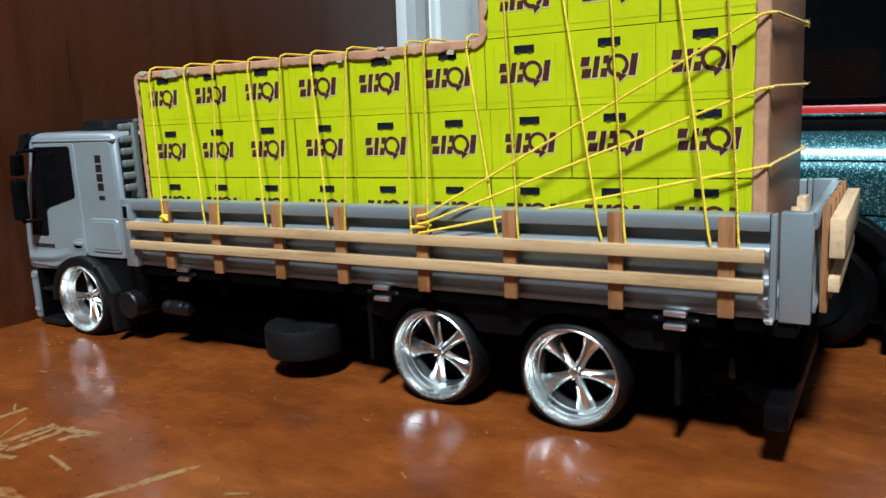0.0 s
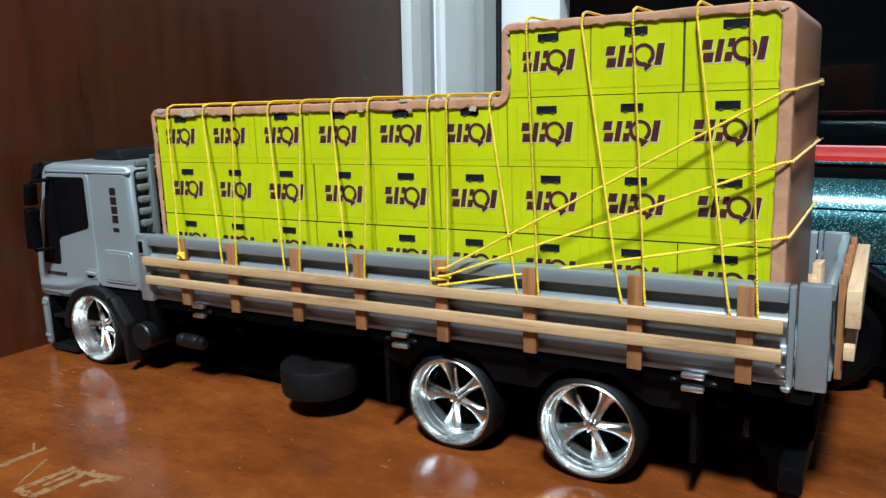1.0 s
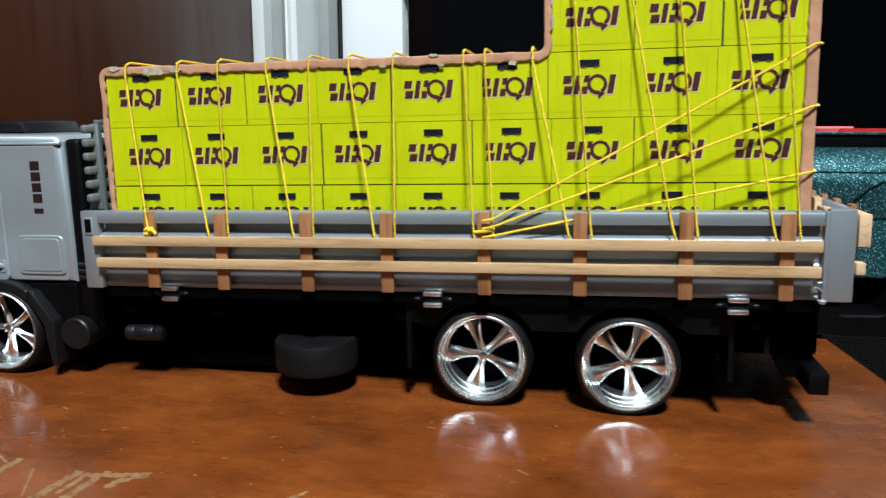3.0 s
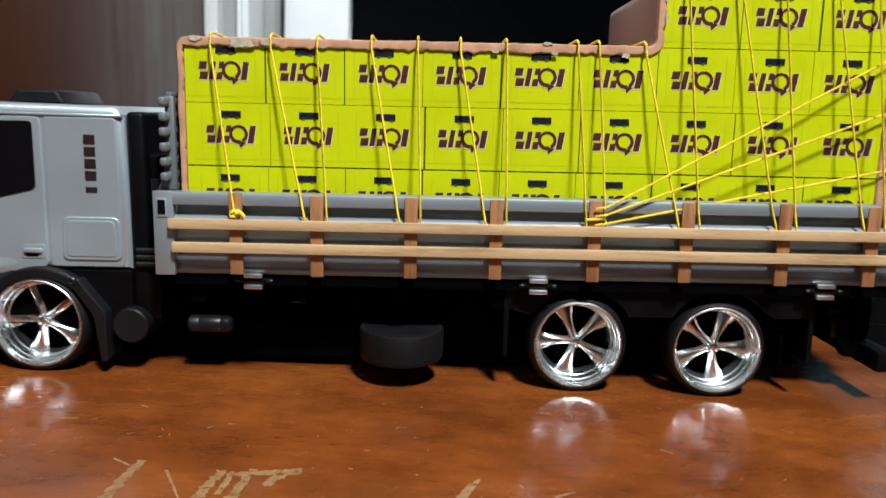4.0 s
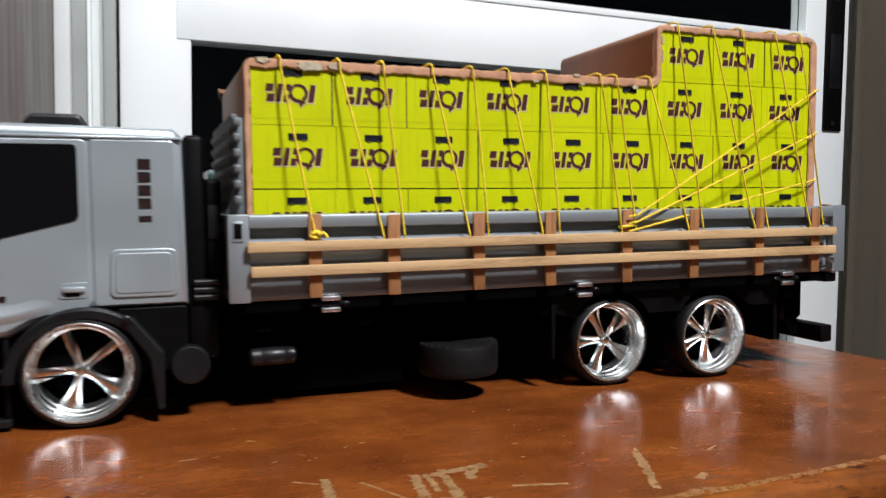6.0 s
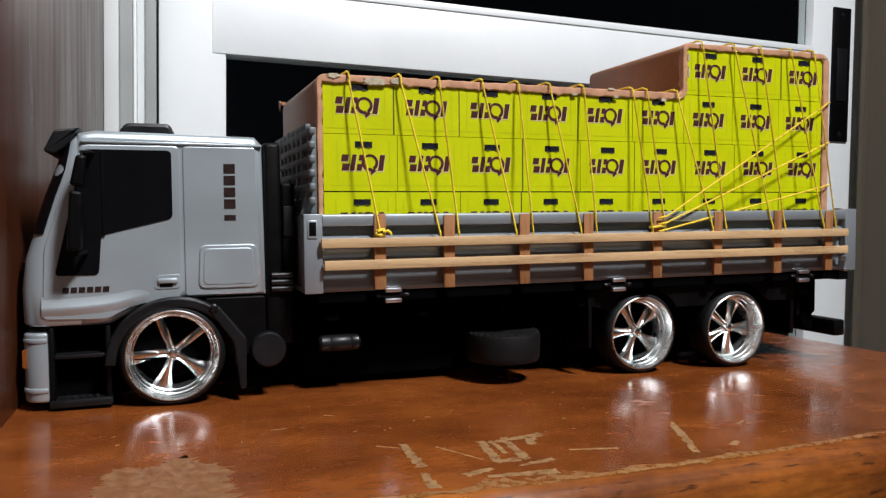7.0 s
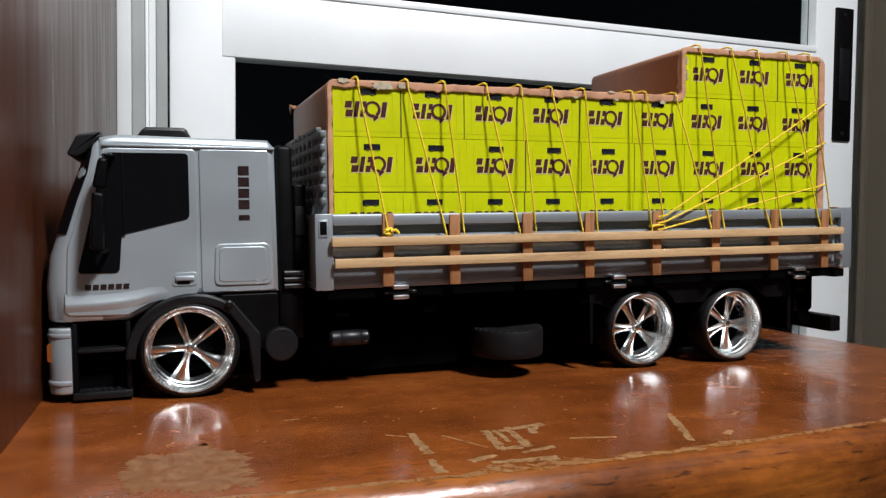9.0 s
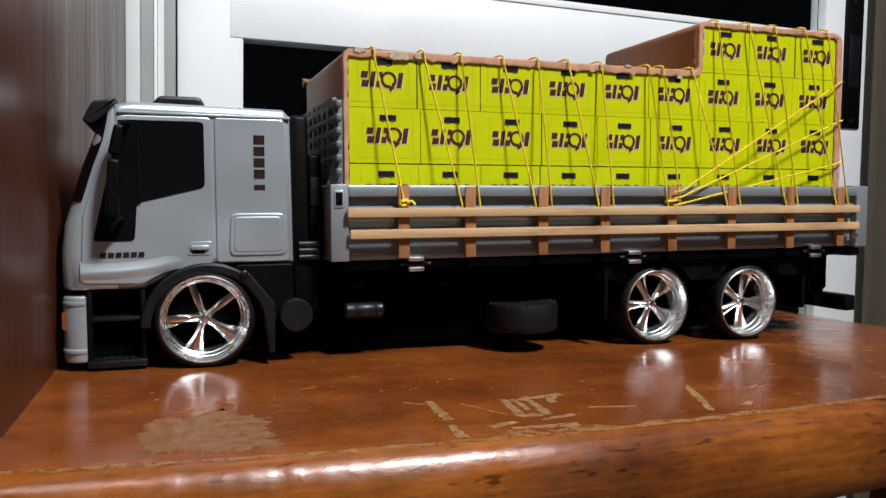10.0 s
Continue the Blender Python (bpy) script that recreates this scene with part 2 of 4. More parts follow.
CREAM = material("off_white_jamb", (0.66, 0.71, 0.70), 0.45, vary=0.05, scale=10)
WALLM = material("painted_wall", (0.07, 0.07, 0.067), 0.8, vary=0.05, scale=4, bump=0.1)
CEILM = material("white_ceiling", (0.40, 0.40, 0.39), 0.85, vary=0.03, scale=3)
FLOORM = material("floor_tile", (0.16, 0.14, 0.12), 0.35, vary=0.1, scale=4)
SHADEJAMB = material("shaded_track_channel", (0.30, 0.32, 0.31), 0.5, vary=0.08, scale=12)
CURTAIN = material("grey_brown_curtain", (0.185, 0.160, 0.118), 0.8, vary=0.12, scale=6, stretch=(1, 1, 0.1))
RED = material("red_plastic", (0.55, 0.03, 0.025), 0.35, vary=0.1)
BROWNPRINT = material("dark_brown_print", (0.022, 0.012, 0.011), 0.5, vary=0.3, scale=200, spec=0.12)


def flake():
    """Teal metal-flake lacquer."""
    m = bpy.data.materials.new("teal_metal_flake")
    m.use_nodes = True
    nt = m.node_tree
    n, l = nt.nodes, nt.links
    b = n["Principled BSDF"]
    tc = n.new("ShaderNodeTexCoord")
    v = n.new("ShaderNodeTexVoronoi")
    v.inputs["Scale"].default_value = 1500
    l.new(tc.outputs["Object"], v.inputs[0])
    mix = n.new("ShaderNodeMix")
    mix.data_type = "RGBA"
    mix.inputs[6].default_value = (0.010, 0.075, 0.088, 1)
    mix.inputs[7].default_value = (0.40, 0.85, 0.90, 1)
    pw = n.new("ShaderNodeMath")
    pw.operation = "POWER"
    sp = n.new("ShaderNodeSeparateColor")
    l.new(v.outputs["Color"], sp.inputs[0])
    l.new(sp.outputs[0], pw.inputs[0])
    pw.inputs[1].default_value = 9
    l.new(pw.outputs[0], mix.inputs[0])
    l.new(mix.outputs[2], b.inputs["Base Color"])
    b.inputs["Metallic"].default_value = 0.65
    b.inputs["Roughness"].default_value = 0.46
    bp = n.new("ShaderNodeBump")
    bp.inputs["Strength"].default_value, bp.inputs["Distance"].default_value = 0.6, 0.0003
    l.new(sp.outputs[1], bp.inputs["Height"]), l.new(bp.outputs[0], b.inputs["Normal"])
    b.inputs["Coat Weight"].default_value = 0.6
    b.inputs["Coat Roughness"].default_value = 0.24
    return m


def glass():
    m = bpy.data.materials.new("window_glass")
    m.use_nodes = True
    b = m.node_tree.nodes["Principled BSDF"]
    b.inputs["Base Color"].default_value = (0.8, 0.85, 0.85, 1)
    b.inputs["Roughness"].default_value = 0.02
    b.inputs["Transmission Weight"].default_value = 1.0
    b.inputs["IOR"].default_value = 1.45
    return m


TEAL, GLASS = flake(), glass()


# ---- building helpers ----
def mesh_of(name, bm, mat, smooth=True):
    bmesh.ops.recalc_face_normals(bm, faces=bm.faces[:])
    me = bpy.data.meshes.new(name)
    bm.to_mesh(me)
    bm.free()
    mats = mat if isinstance(mat, (list, tuple)) else [mat]
    for k in mats:
        me.materials.append(k)
    if smooth:
        me.shade_smooth()
        me.set_sharp_from_angle(angle=radians(38))
        for p in me.polygons:
            if p.loop_total > 6:
                p.use_smooth = False
    return me


def thing(name, bm, mat, label, category, group="", kind=""):
    return tagged(new(name, mesh_of(name, bm, mat)), label, category, group, kind)


def base(name, at, label, category, group="", kind=""):
    ob = new(name)
    ob.empty_display_size = 0.02
    ob.matrix_basis = pose(*at)
    return tagged(ob, label, category, group, kind)


def under(ob, parent):
    ob.parent = parent
    m = parent.matrix_basis.copy()
    up = parent.parent
    if up:
        m = up.matrix_basis @ parent.matrix_parent_inverse @ m
    ob.matrix_parent_inverse = m.inverted()
    return ob


def part(name, bm, mat, parent, label=""):
    return tagged(under(new(name, mesh_of(name, bm, mat)), parent), label)


def block(x0, x1, y0, y1, z0, z1, bevel=0.0, seg=2, bm=None):
    out = bmesh.new()
    v = [out.verts.new((x, y, z)) for x in (x0, x1) for y in (y0, y1) for z in (z0, z1)]
    for f in ((0, 1, 3, 2), (4, 6, 7, 5), (0, 4, 5, 1), (2, 3, 7, 6), (0, 2, 6, 4), (1, 5, 7, 3)):
        out.faces.new([v[k] for k in f])
    if bevel:
        bmesh.ops.bevel(out, geom=out.edges[:], offset=bevel, segments=seg, affect="EDGES", profile=0.5)
    return merge(bm, out)


def merge(bm, other):
    if bm is None:
        return other
    me = bpy.data.meshes.new("tmp")
    other.to_mesh(me)
    other.free()
    bm.from_mesh(me)
    bpy.data.meshes.remove(me)
    return bm


AX = {"x": (1, 2, 0), "y": (0, 2, 1), "z": (0, 1, 2)}


def prism(pts, axis, a, b, bevel=0.0, seg=2, bm=None):
    """A flat outline, given in the two other axes, extruded along axis from a to b."""
    i, j, k = AX[axis]
    out = bmesh.new()
    rings = []
    for h in (a, b):
        ring = []
        for p, q in pts:
            c = [0, 0, 0]
            c[i], c[j], c[k] = p, q, h
            ring.append(out.verts.new(c))
        rings.append(ring)
    n = len(pts)
    out.faces.new(rings[0]), out.faces.new(rings[1][::-1])
    for s in range(n):
        out.faces.new((rings[0][s], rings[0][(s + 1) % n], rings[1][(s + 1) % n], rings[1][s]))
    bmesh.ops.recalc_face_normals(out, faces=out.faces[:])
    if bevel:
        caps = [e for e in out.edges if abs(e.verts[0].co[k] - e.verts[1].co[k]) < 1e-9]
        bmesh.ops.bevel(out, geom=caps, offset=bevel, segments=seg, affect="EDGES", profile=0.5)
    return merge(bm, out)


def rounded(pts, r, seg=4):
    """The outline with its corners rounded."""
    out, n = [], len(pts)
    for k in range(n):
        p0, p, p1 = Vector(pts[k - 1]), Vector(pts[k]), Vector(pts[(k + 1) % n])
        d0, d1 = (p0 - p), (p1 - p)
        rr = min(r, d0.length * 0.45, d1.length * 0.45)
        a, b = p + d0.normalized() * rr, p + d1.normalized() * rr
        for s in range(seg + 1):
            t = s / seg
            q = a * (1 - t) ** 2 + p * 2 * t * (1 - t) + b * t ** 2
            out.append((q.x, q.y))
    return out


def lathe(profile, centre, axis, seg=48, bm=None, closed=False):
    """A turned shape; profile holds (radius, height along axis)."""
    i, j, k = AX[axis]
    out = bmesh.new()
    rings = []
    for r, h in profile:
        ring = []
        for s in range(seg):
            a = 2 * math.pi * s / seg
            c = list(centre)
            c[i] += r * math.cos(a)
            c[j] += r * math.sin(a)
            c[k] += h
            ring.append(out.verts.new(c))
        rings.append(ring)
    pairs = list(zip(rings, rings[1:]))
    if closed:
        pairs.append((rings[-1], rings[0]))
    for u, w in pairs:
        for s in range(seg):
            out.faces.new((u[s], u[(s + 1) % seg], w[(s + 1) % seg], w[s]))
    if not closed:
        out.faces.new(rings[0]), out.faces.new(rings[-1][::-1])
    return merge(bm, out)


def tube(path, r, seg=8, bm=None, caps=True):
    """A round bar along a path; r is a number or a function of the share of the path."""
    out = bmesh.new()
    P = [Vector(p) for p in path]
    rings, up = [], Vector((0.31, 0.2, 0.93))
    for k, p in enumerate(P):
        d = (P[min(k + 1, len(P) - 1)] - P[max(k - 1, 0)]).normalized()
        a = d.cross(up)
        if a.length < 1e-4:
            a = d.cross(Vector((1, 0, 0)))
        a.normalize()
        b = d.cross(a)
        rad = r(k / (len(P) - 1)) if callable(r) else r
        rings.append([out.verts.new(p + (a * math.cos(2 * math.pi * s / seg) + b * math.sin(2 * math.pi * s / seg)) * rad) for s in range(seg)])
    for u, w in zip(rings, rings[1:]):
        for s in range(seg):
            out.faces.new((u[s], u[(s + 1) % seg], w[(s + 1) % seg], w[s]))
    if caps:
        out.faces.new(rings[0]), out.faces.new(rings[-1][::-1])
    return merge(bm, out)


def arc(cx, cz, r, a0, a1, n=12):
    return [(cx + r * math.cos(radians(a0 + (a1 - a0) * k / n)), cz + r * math.sin(radians(a0 + (a1 - a0) * k / n))) for k in range(n + 1)]


def resample(path, step):
    P = [Vector(p) for p in path]
    out = []
    for a, b in zip(P, P[1:]):
        n = max(1, int((b - a).length / step))
        out += [a.lerp(b, k / n) for k in range(n)]
    return out + [P[-1]]


# ---- the room ----
ROOM = pose(0, 0, 0, 0, 0, -1.8)
BENCH = pose(0, 0, 0, 0, 0, -0.2)          # the table's turn
WALL_X = -0.449


def setting(name, bm, mat, label, category, turn=True):
    ob = thing(name, bm, mat, label, category, kind="structure")
    if turn:
        ob.matrix_basis = ROOM
    return ob


setting("wall_wood", block(WALL_X - 0.03, WALL_X, -0.34, 0.530, -0.75, 2.15, 0.002), PANEL, "dark mahogany wood panel wall with a glossy varnish", "wall")
setting("wall_west", block(-1.1, -1.0, -3.6, 0.80, -0.75, 2.15), WALLM, "plain painted wall behind the wooden panel", "wall")
setting("wall_south", block(-1.0, 3.0, -3.7, -3.6, -0.75, 2.15), WALLM, "plain painted wall at the far side of the room", "wall")
setting("wall_east", block(3.0, 3.1, -3.6, 0.80, -0.75, 2.15), WALLM, "plain painted side wall", "wall")
setting("floor", block(-1.1, 3.1, -3.7, 0.9, -0.80, -0.75), FLOORM, "brown tiled floor under the table", "floor")
setting("ceiling", block(-1.1, 3.1, -3.7, 0.9, 2.15, 2.20), CEILM, "white painted ceiling", "ceiling")
setting("wall_north", block(-1.0, WALL_X + 0.016, 0.64, 0.78, -0.75, 2.15), WALLM, "painted wall beside the window", "wall", False)
setting("wall_north_east", block(0.97, 3.0, 0.79, 0.89, -0.75, 2.15), WALLM, "painted wall beyond the curtain", "wall", False)

setting("wall_lintel", block(WALL_X + 0.016, 0.97, 0.64, 0.78, 1.752, 2.15), WALLM, "painted wall above the window", "wall", False)

setting("baseboard", block(WALL_X + 0.001, -0.06, 0.470, 0.490, -0.044, 0.125, 0.002), PANEL, "unseen dark board added behind the table to darken reflections", "baseboard")

# window: jamb, sliding leaf with two panes, stile and lock
window = base("window_1", (0.27, 0.72, -0.75), "white aluminium sliding window with dark night panes", "window", kind="structure")
for x0, x1, y0, y1, mat, note in ((-0.4325, -0.417, 0.530, 0.66, CREAM, "off-white window jamb"), (-0.4168, -0.4025, 0.552, 0.66, SHADEJAMB, "channel of the jamb, its shade painted pale grey"), (-0.4023, -0.3985, 0.560, 0.66, ALU, "bright ridge of the jamb"), (-0.3983, -0.3905, 0.570, 0.66, CREAM, "off-white window jamb"), (-0.3903, -0.3765, 0.652, 0.69, SHADEJAMB, "recessed track channel, its shade painted grey")):
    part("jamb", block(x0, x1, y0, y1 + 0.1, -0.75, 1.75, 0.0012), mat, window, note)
part("gasket", block(-0.3763, -0.3742, 0.690, 0.707, -0.75, 1.75), BLACK, window, "thin black rubber seal")
part("stile", block(-0.3740, -0.2855, 0.700, 0.740, -0.75, 1.75, 0.003), ALU, window)
part("stile", block(0.7640, 0.866, 0.700, 0.740, -0.75, 1.75, 0.003), ALU, window)
part("rail", block(-0.304, 0.7637, 0.6985, 0.738, 0.324, 0.427, 0.0012), ALU, window)
part("rail_lip", block(-0.304, 0.7637, 0.6960, 0.6986, 0.4165, 0.427, 0.0008), ALU, window)
part("rail", block(-0.2855, 0.7637, 0.702, 0.738, 1.55, 1.75, 0.003), ALU, window)
part("rail", block(-0.2855, 0.7637, 0.702, 0.738, -0.75, -0.45, 0.003), ALU, window)
for z0, z1 in ((-0.45, 0.324), (0.427, 1.55)):
    pane = part("pane", block(-0.2855, 0.7637, 0.718, 0.722, z0, z1), GLASS, window, "dark glass pane at night")
    pane.visible_shadow = False
lock = part("lock", block(0.809, 0.852, 0.6955, 0.7005, 0.254, 0.504, 0.002), BLACK, window, "long black recessed lock plate")
for z in (0.268, 0.490):
    part("screw", lathe([(0.0045, 0.0), (0.0045, -0.0008), (0.0030, -0.0014), (0.0008, -0.0014)], (0.8305, 0.6955, z), "y", 14), DARKGREY, lock)
part("finger_pull", block(0.818, 0.843, 0.6935, 0.6956, 0.330, 0.428, 0.001), DARKGREY, lock)
part("jamb", block(0.868, 0.962, 0.735, 0.795, -0.75, 1.75, 0.003), CREAM, window)

# curtain with soft folds
cb = bmesh.new()
cols = []
for k in range(61):
    x = 0.885 + 0.6 * k / 60
    y = 0.700 + 0.014 * math.sin(k * 0.9) + 0.006 * math.sin(k * 2.3)
    cols.append([cb.verts.new((x, y, z)) for z in (-0.74, 0.5, 1.72)])
for a, b in zip(cols, cols[1:]):
    for k in range(2):
        cb.faces.new((a[k], b[k], b[k + 1], a[k + 1]))
bmesh.ops.solidify(cb, geom=cb.faces[:], thickness=0.003)
thing("curtain", cb, CURTAIN, "grey-brown curtain hanging in soft folds beside the window", "curtain")

# lamp fitting on the ceiling
fit_lamp = base("ceiling_lamp", (LAMP[0], LAMP[1], 2.15), "round white ceiling lamp with a metal collar", "lamp")
part("canopy", lathe([(0.02, 0), (0.06, 0), (0.06, -0.02), (0.03, -0.04), (0.02, -0.06)], (LAMP[0], LAMP[1], 2.15), "z", 32), ALU, fit_lamp)

# ---- table ----
TX0, TX1, TY0, TY1 = WALL_X - 0.006, 0.178, -0.1596, 0.46
table = base("table", (-0.15, 0.1, -0.75), "varnished red-brown wooden table with a worn rounded edge", "table")
table.matrix_basis = BENCH @ table.matrix_basis


def bow(x):
    """The front edge bulges a little in the middle."""
    return -0.0115 * (1 - min(((x + 0.245) / 0.2) ** 2, 1.7))


def edge(a, off=0.0):
    """The rounded front edge: a tight worn corner, then a fuller curve; a in degrees from straight up."""
    r1, r2, turn = 0.0110, 0.022, 58.0
    b = min(a, turn)
    y, z = -r1 * math.sin(radians(b)), -r1 * (1 - math.cos(radians(b)))
    if a > turn:
        y -= r2 * (math.sin(radians(a)) - math.sin(radians(turn)))
        z -= r2 * (math.cos(radians(turn)) - math.cos(radians(a)))
    return TY0 + 0.016 + y - off * math.sin(radians(a)), z + off * math.cos(radians(a))


def planed(x):
    """Slight unevenness of the edge along x."""
    k = 1.8 if x < -0.24 else 1.0
    return k * 0.00040 * noise.noise(Vector((x * 70, 1, 0))) + k * 0.00026 * noise.noise(Vector((x * 190, 2, 0)))


ANG = (3, 8, 14, 20, 26, 32, 38, 44, 50, 56, 62, 68, 75, 82, 90)
tt = bmesh.new()
rows = []
for k in range(241):
    x = TX0 + (TX1 - TX0) * k / 240
    e = planed(x)
    pts = [(TY1, 0.0), (TY0 + 0.017, 0.0)] + [edge(a, e * min(1, a / 20)) for a in ANG]
    yf = pts[-1][0]
    pts += [(yf, -0.034), (yf + 0.006, -0.044), (TY1, -0.044)]
    rows.append([tt.verts.new((x - 0.1 * (y + 0.15) * k / 240, y + bow(x) * (y < 0), z)) for y, z in pts])
for u, v in zip(rows, rows[1:]):
    for q in range(len(u)):
        fc = tt.faces.new((u[q], u[(q + 1) % len(u)], v[(q + 1) % len(u)], v[q]))
        fc.material_index = 1 if 1 <= q <= len(ANG) + 2 else 0
tt.faces.new(rows[0]), tt.faces.new(rows[-1][::-1])
part("tabletop", tt, [TABLE, EDGEFACE], table).matrix_parent_inverse = table.matrix_basis.inverted() @ BENCH
for lx in (TX0 + 0.03, TX1 - 0.14):
    for ly in (TY0 + 0.05, TY1 - 0.07):
        part("leg", block(lx, lx + 0.05, ly, ly + 0.05, -0.75, -0.0445, 0.003), TABLE, table).matrix_parent_inverse = table.matrix_basis.inverted() @ BENCH


def FLAT(x):
    """Where the flat top ends at the front, along x."""
    return TY0 + 0.0166 + bow(x) - x * math.sin(radians(0.2))


MARKS = itertools.count()


def scratch(pts, seed, rough=0.0012, mat=None):
    """A thin patch of bare wood with a ragged, frayed outline."""
    rnd = random.Random(seed)
    out = []
    for k in range(len(pts)):
        a, b = Vector(pts[k]), Vector(pts[(k + 1) % len(pts)])
        n = max(1, int((b - a).length / 0.0009))
        for s in range(n):
            p = a.lerp(b, s / n)
            w = rough * (0.55 * noise.noise(Vector((p.x * 260, p.y * 260, seed))) * 2 + rnd.uniform(-0.5, 0.5))
            d = Vector((b.y - a.y, a.x - b.x)).normalized() * w
            out.append((p.x + d.x, max(p.y + d.y, FLAT(p.x + d.x))))
    return part("wear_mark", prism(out, "z", 0.00001, 0.00005 + 0.0000025 * next(MARKS)), mat or WEAR, table, "bare worn patch in the varnish")


def streak(a, b, w0, w1, seed):
    a, b = Vector(a), Vector(b)
    d = (b - a).normalized()
    n = Vector((-d.y, d.x))
    scratch([a + n * w0, b + n * w1, b - n * w1, a - n * w0], seed, min(w0, w1) * (0.75 if w0 > 0.0008 else 0.4))


streak((-0.277, -0.091), (-0.279, -0.124), 0.0016, 0.0024, 1)
streak((-0.281, -0.131), (-0.282, -0.149), 0.0014, 0.0026, 2)
streak((-0.289, -0.090), (-0.280, -0.096), 0.0006, 0.0004, 21)
streak((-0.264, -0.099), (-0.251, -0.123), 0.0007, 0.0004, 22)
streak((-0.242, -0.097), (-0.246, -0.127), 0.0018, 0.0028, 3)
streak((-0.237, -0.098), (-0.238, -0.118), 0.0010, 0.0013, 23)
streak((-0.229, -0.095), (-0.233, -0.127), 0.0014, 0.0026, 4)
streak((-0.239, -0.101), (-0.209, -0.0955), 0.0012, 0.0030, 5)
streak((-0.221, -0.109), (-0.216, -0.097), 0.0022, 0.0028, 15)
streak((-0.247, -0.127), (-0.232, -0.126), 0.0018, 0.0022, 24)
streak((-0.266, -0.139), (-0.252, -0.134), 0.0026, 0.0015, 6)
streak((-0.258, -0.143), (-0.228, -0.146), 0.0013, 0.0030, 16)
streak((-0.240, -0.135), (-0.222, -0.131), 0.0010, 0.0020, 17)
streak((-0.209, -0.1215), (-0.187, -0.1265), 0.0008, 0.0011, 8)
streak((-0.1355, -0.0965), (-0.1435, -0.114), 0.0008, 0.0020, 7)
streak((-0.143, -0.113), (-0.157, -0.143), 0.0020, 0.0016, 18)
streak((-0.139, -0.101), (-0.146, -0.116), 0.0012, 0.0008, 19)
streak((-0.106, -0.110), (-0.097, -0.105), 0.0009, 0.0004, 28)
streak((-0.134, -0.139), (-0.127, -0.134), 0.0020, 0.0012, 29)
scratch([(-0.403, -0.109), (-0.400, -0.092), (-0.394, -0.088), (-0.382, -0.090), (-0.369, -0.077), (-0.363, -0.091), (-0.354, -0.098), (-0.354, -0.124), (-0.353, -0.142), (-0.369, -0.141), (-0.385, -0.138), (-0.400, -0.132)], 9, 0.0045, PATCH)
for k, (ax, ay, bx, by) in enumerate(((-0.30, -0.03, -0.296, -0.032), (-0.10, -0.02, -0.095, -0.021), (-0.05, -0.06, -0.045, -0.064), (-0.33, -0.05, -0.322, -0.049), (0.02, -0.03, 0.024, -0.034), (-0.38, -0.012, -0.375, -0.0125))):
    streak((ax, ay), (bx, by), 0.0004, 0.0003, 100 + k)


def worn_edge(mat, name, label, lift, last):
    """Rubbed strips along the rounded front edge."""
    o = bmesh.new()
    rows = []
    for k in range(1, 240):
        x = TX0 + (TX1 - TX0) * k / 240
        f = noise.noise(Vector((x * 60, 0, 0))) + 0.6 * noise.noise(Vector((x * 260, 3, 0)))
        g = noise.noise(Vector((x * 90, 9, 0))) + 0.7 * noise.noise(Vector((x * 330, 5, 0)))
        mid = 1.0 if -0.27 < x < -0.13 else 0.25
        rub = max(0.0, 1 - abs(x + 0.240) / 0.050)
        y_in = TY0 + 0.0166 + 0.0014 * mid + 0.0034 * f * mid + 0.0008 * f + 0.0055 * rub * (0.6 + f)
        a_out = max(4, last + 9 * g) if x > -0.26 else max(4, 11 + 8 * g)
        e = planed(x) + lift
        pts = [(y_in, lift)] + [edge(a_out * q / 8, e) for q in range(9)]
        rows.append([o.verts.new((x, y + bow(x), z)) for y, z in pts])
    for u, v in zip(rows, rows[1:]):
        for q in range(9):
            o.faces.new((u[q], u[q + 1], v[q + 1], v[q]))
    ob = part(name, o, mat, table, label)
    ob.matrix_parent_inverse = table.matrix_basis.inverted() @ BENCH


worn_edge(EDGEWEAR, "worn_edge", "pale worn strip along the table's rounded edge", 0.00013, 12)
for k in range(46):
    r = random.Random(40 + k)
    x, y = r.uniform(-0.42, 0.1), r.uniform(-0.13, 0.0)
    a = r.uniform(0, 3.1)
    L = r.uniform(0.0005, 0.0032)
    streak((x, y), (x + L * math.cos(a), y + L * math.sin(a)), 0.0003, 0.0002, 60 + k)

# ---- the loaded model truck ----
truck = base("toy_truck", (-0.17, 0.075, 0.0), "silver and black model flatbed truck with chrome wheels on the table", "toy truck")
Y0, Y1 = 0.019, 0.131          # cab sides
MID = 0.075
# the body sits nose down on its wheels: a slope about a line across the truck
SLOPE = pose(-0.110, 0, 0.065) @ pose(0, 0, 0, 0, -1.26, 0) @ pose(0.110, 0, -0.065)


def sloped(ob):
    """Lays a thing or part of the body into the slope."""
    ob.matrix_basis = SLOPE @ ob.matrix_basis
    return ob


def both(fn):
    """Builds on the near side, and mirrored on the far side."""
    fn(lambda y: y)
    fn(lambda y: 2 * MID - y)


def span(m, a, b):
    return sorted((m(a), m(b)))


# cab shell: side outline
cab_outline = [(-0.3225, 0.0625), (-0.3235, 0.1460), (-0.3275, 0.1502), (-0.408, 0.1518), (-0.4170, 0.1500), (-0.4185, 0.1440), (-0.4185, 0.0505), (-0.4035, 0.0505)]
cab_outline += [(-0.394, 0.0555), (-0.385, 0.0605), (-0.371, 0.0625)]
cab = part("cab", prism(cab_outline, "y", Y0, Y1, 0.004, 3), SILVER, truck, "silver plastic cab")


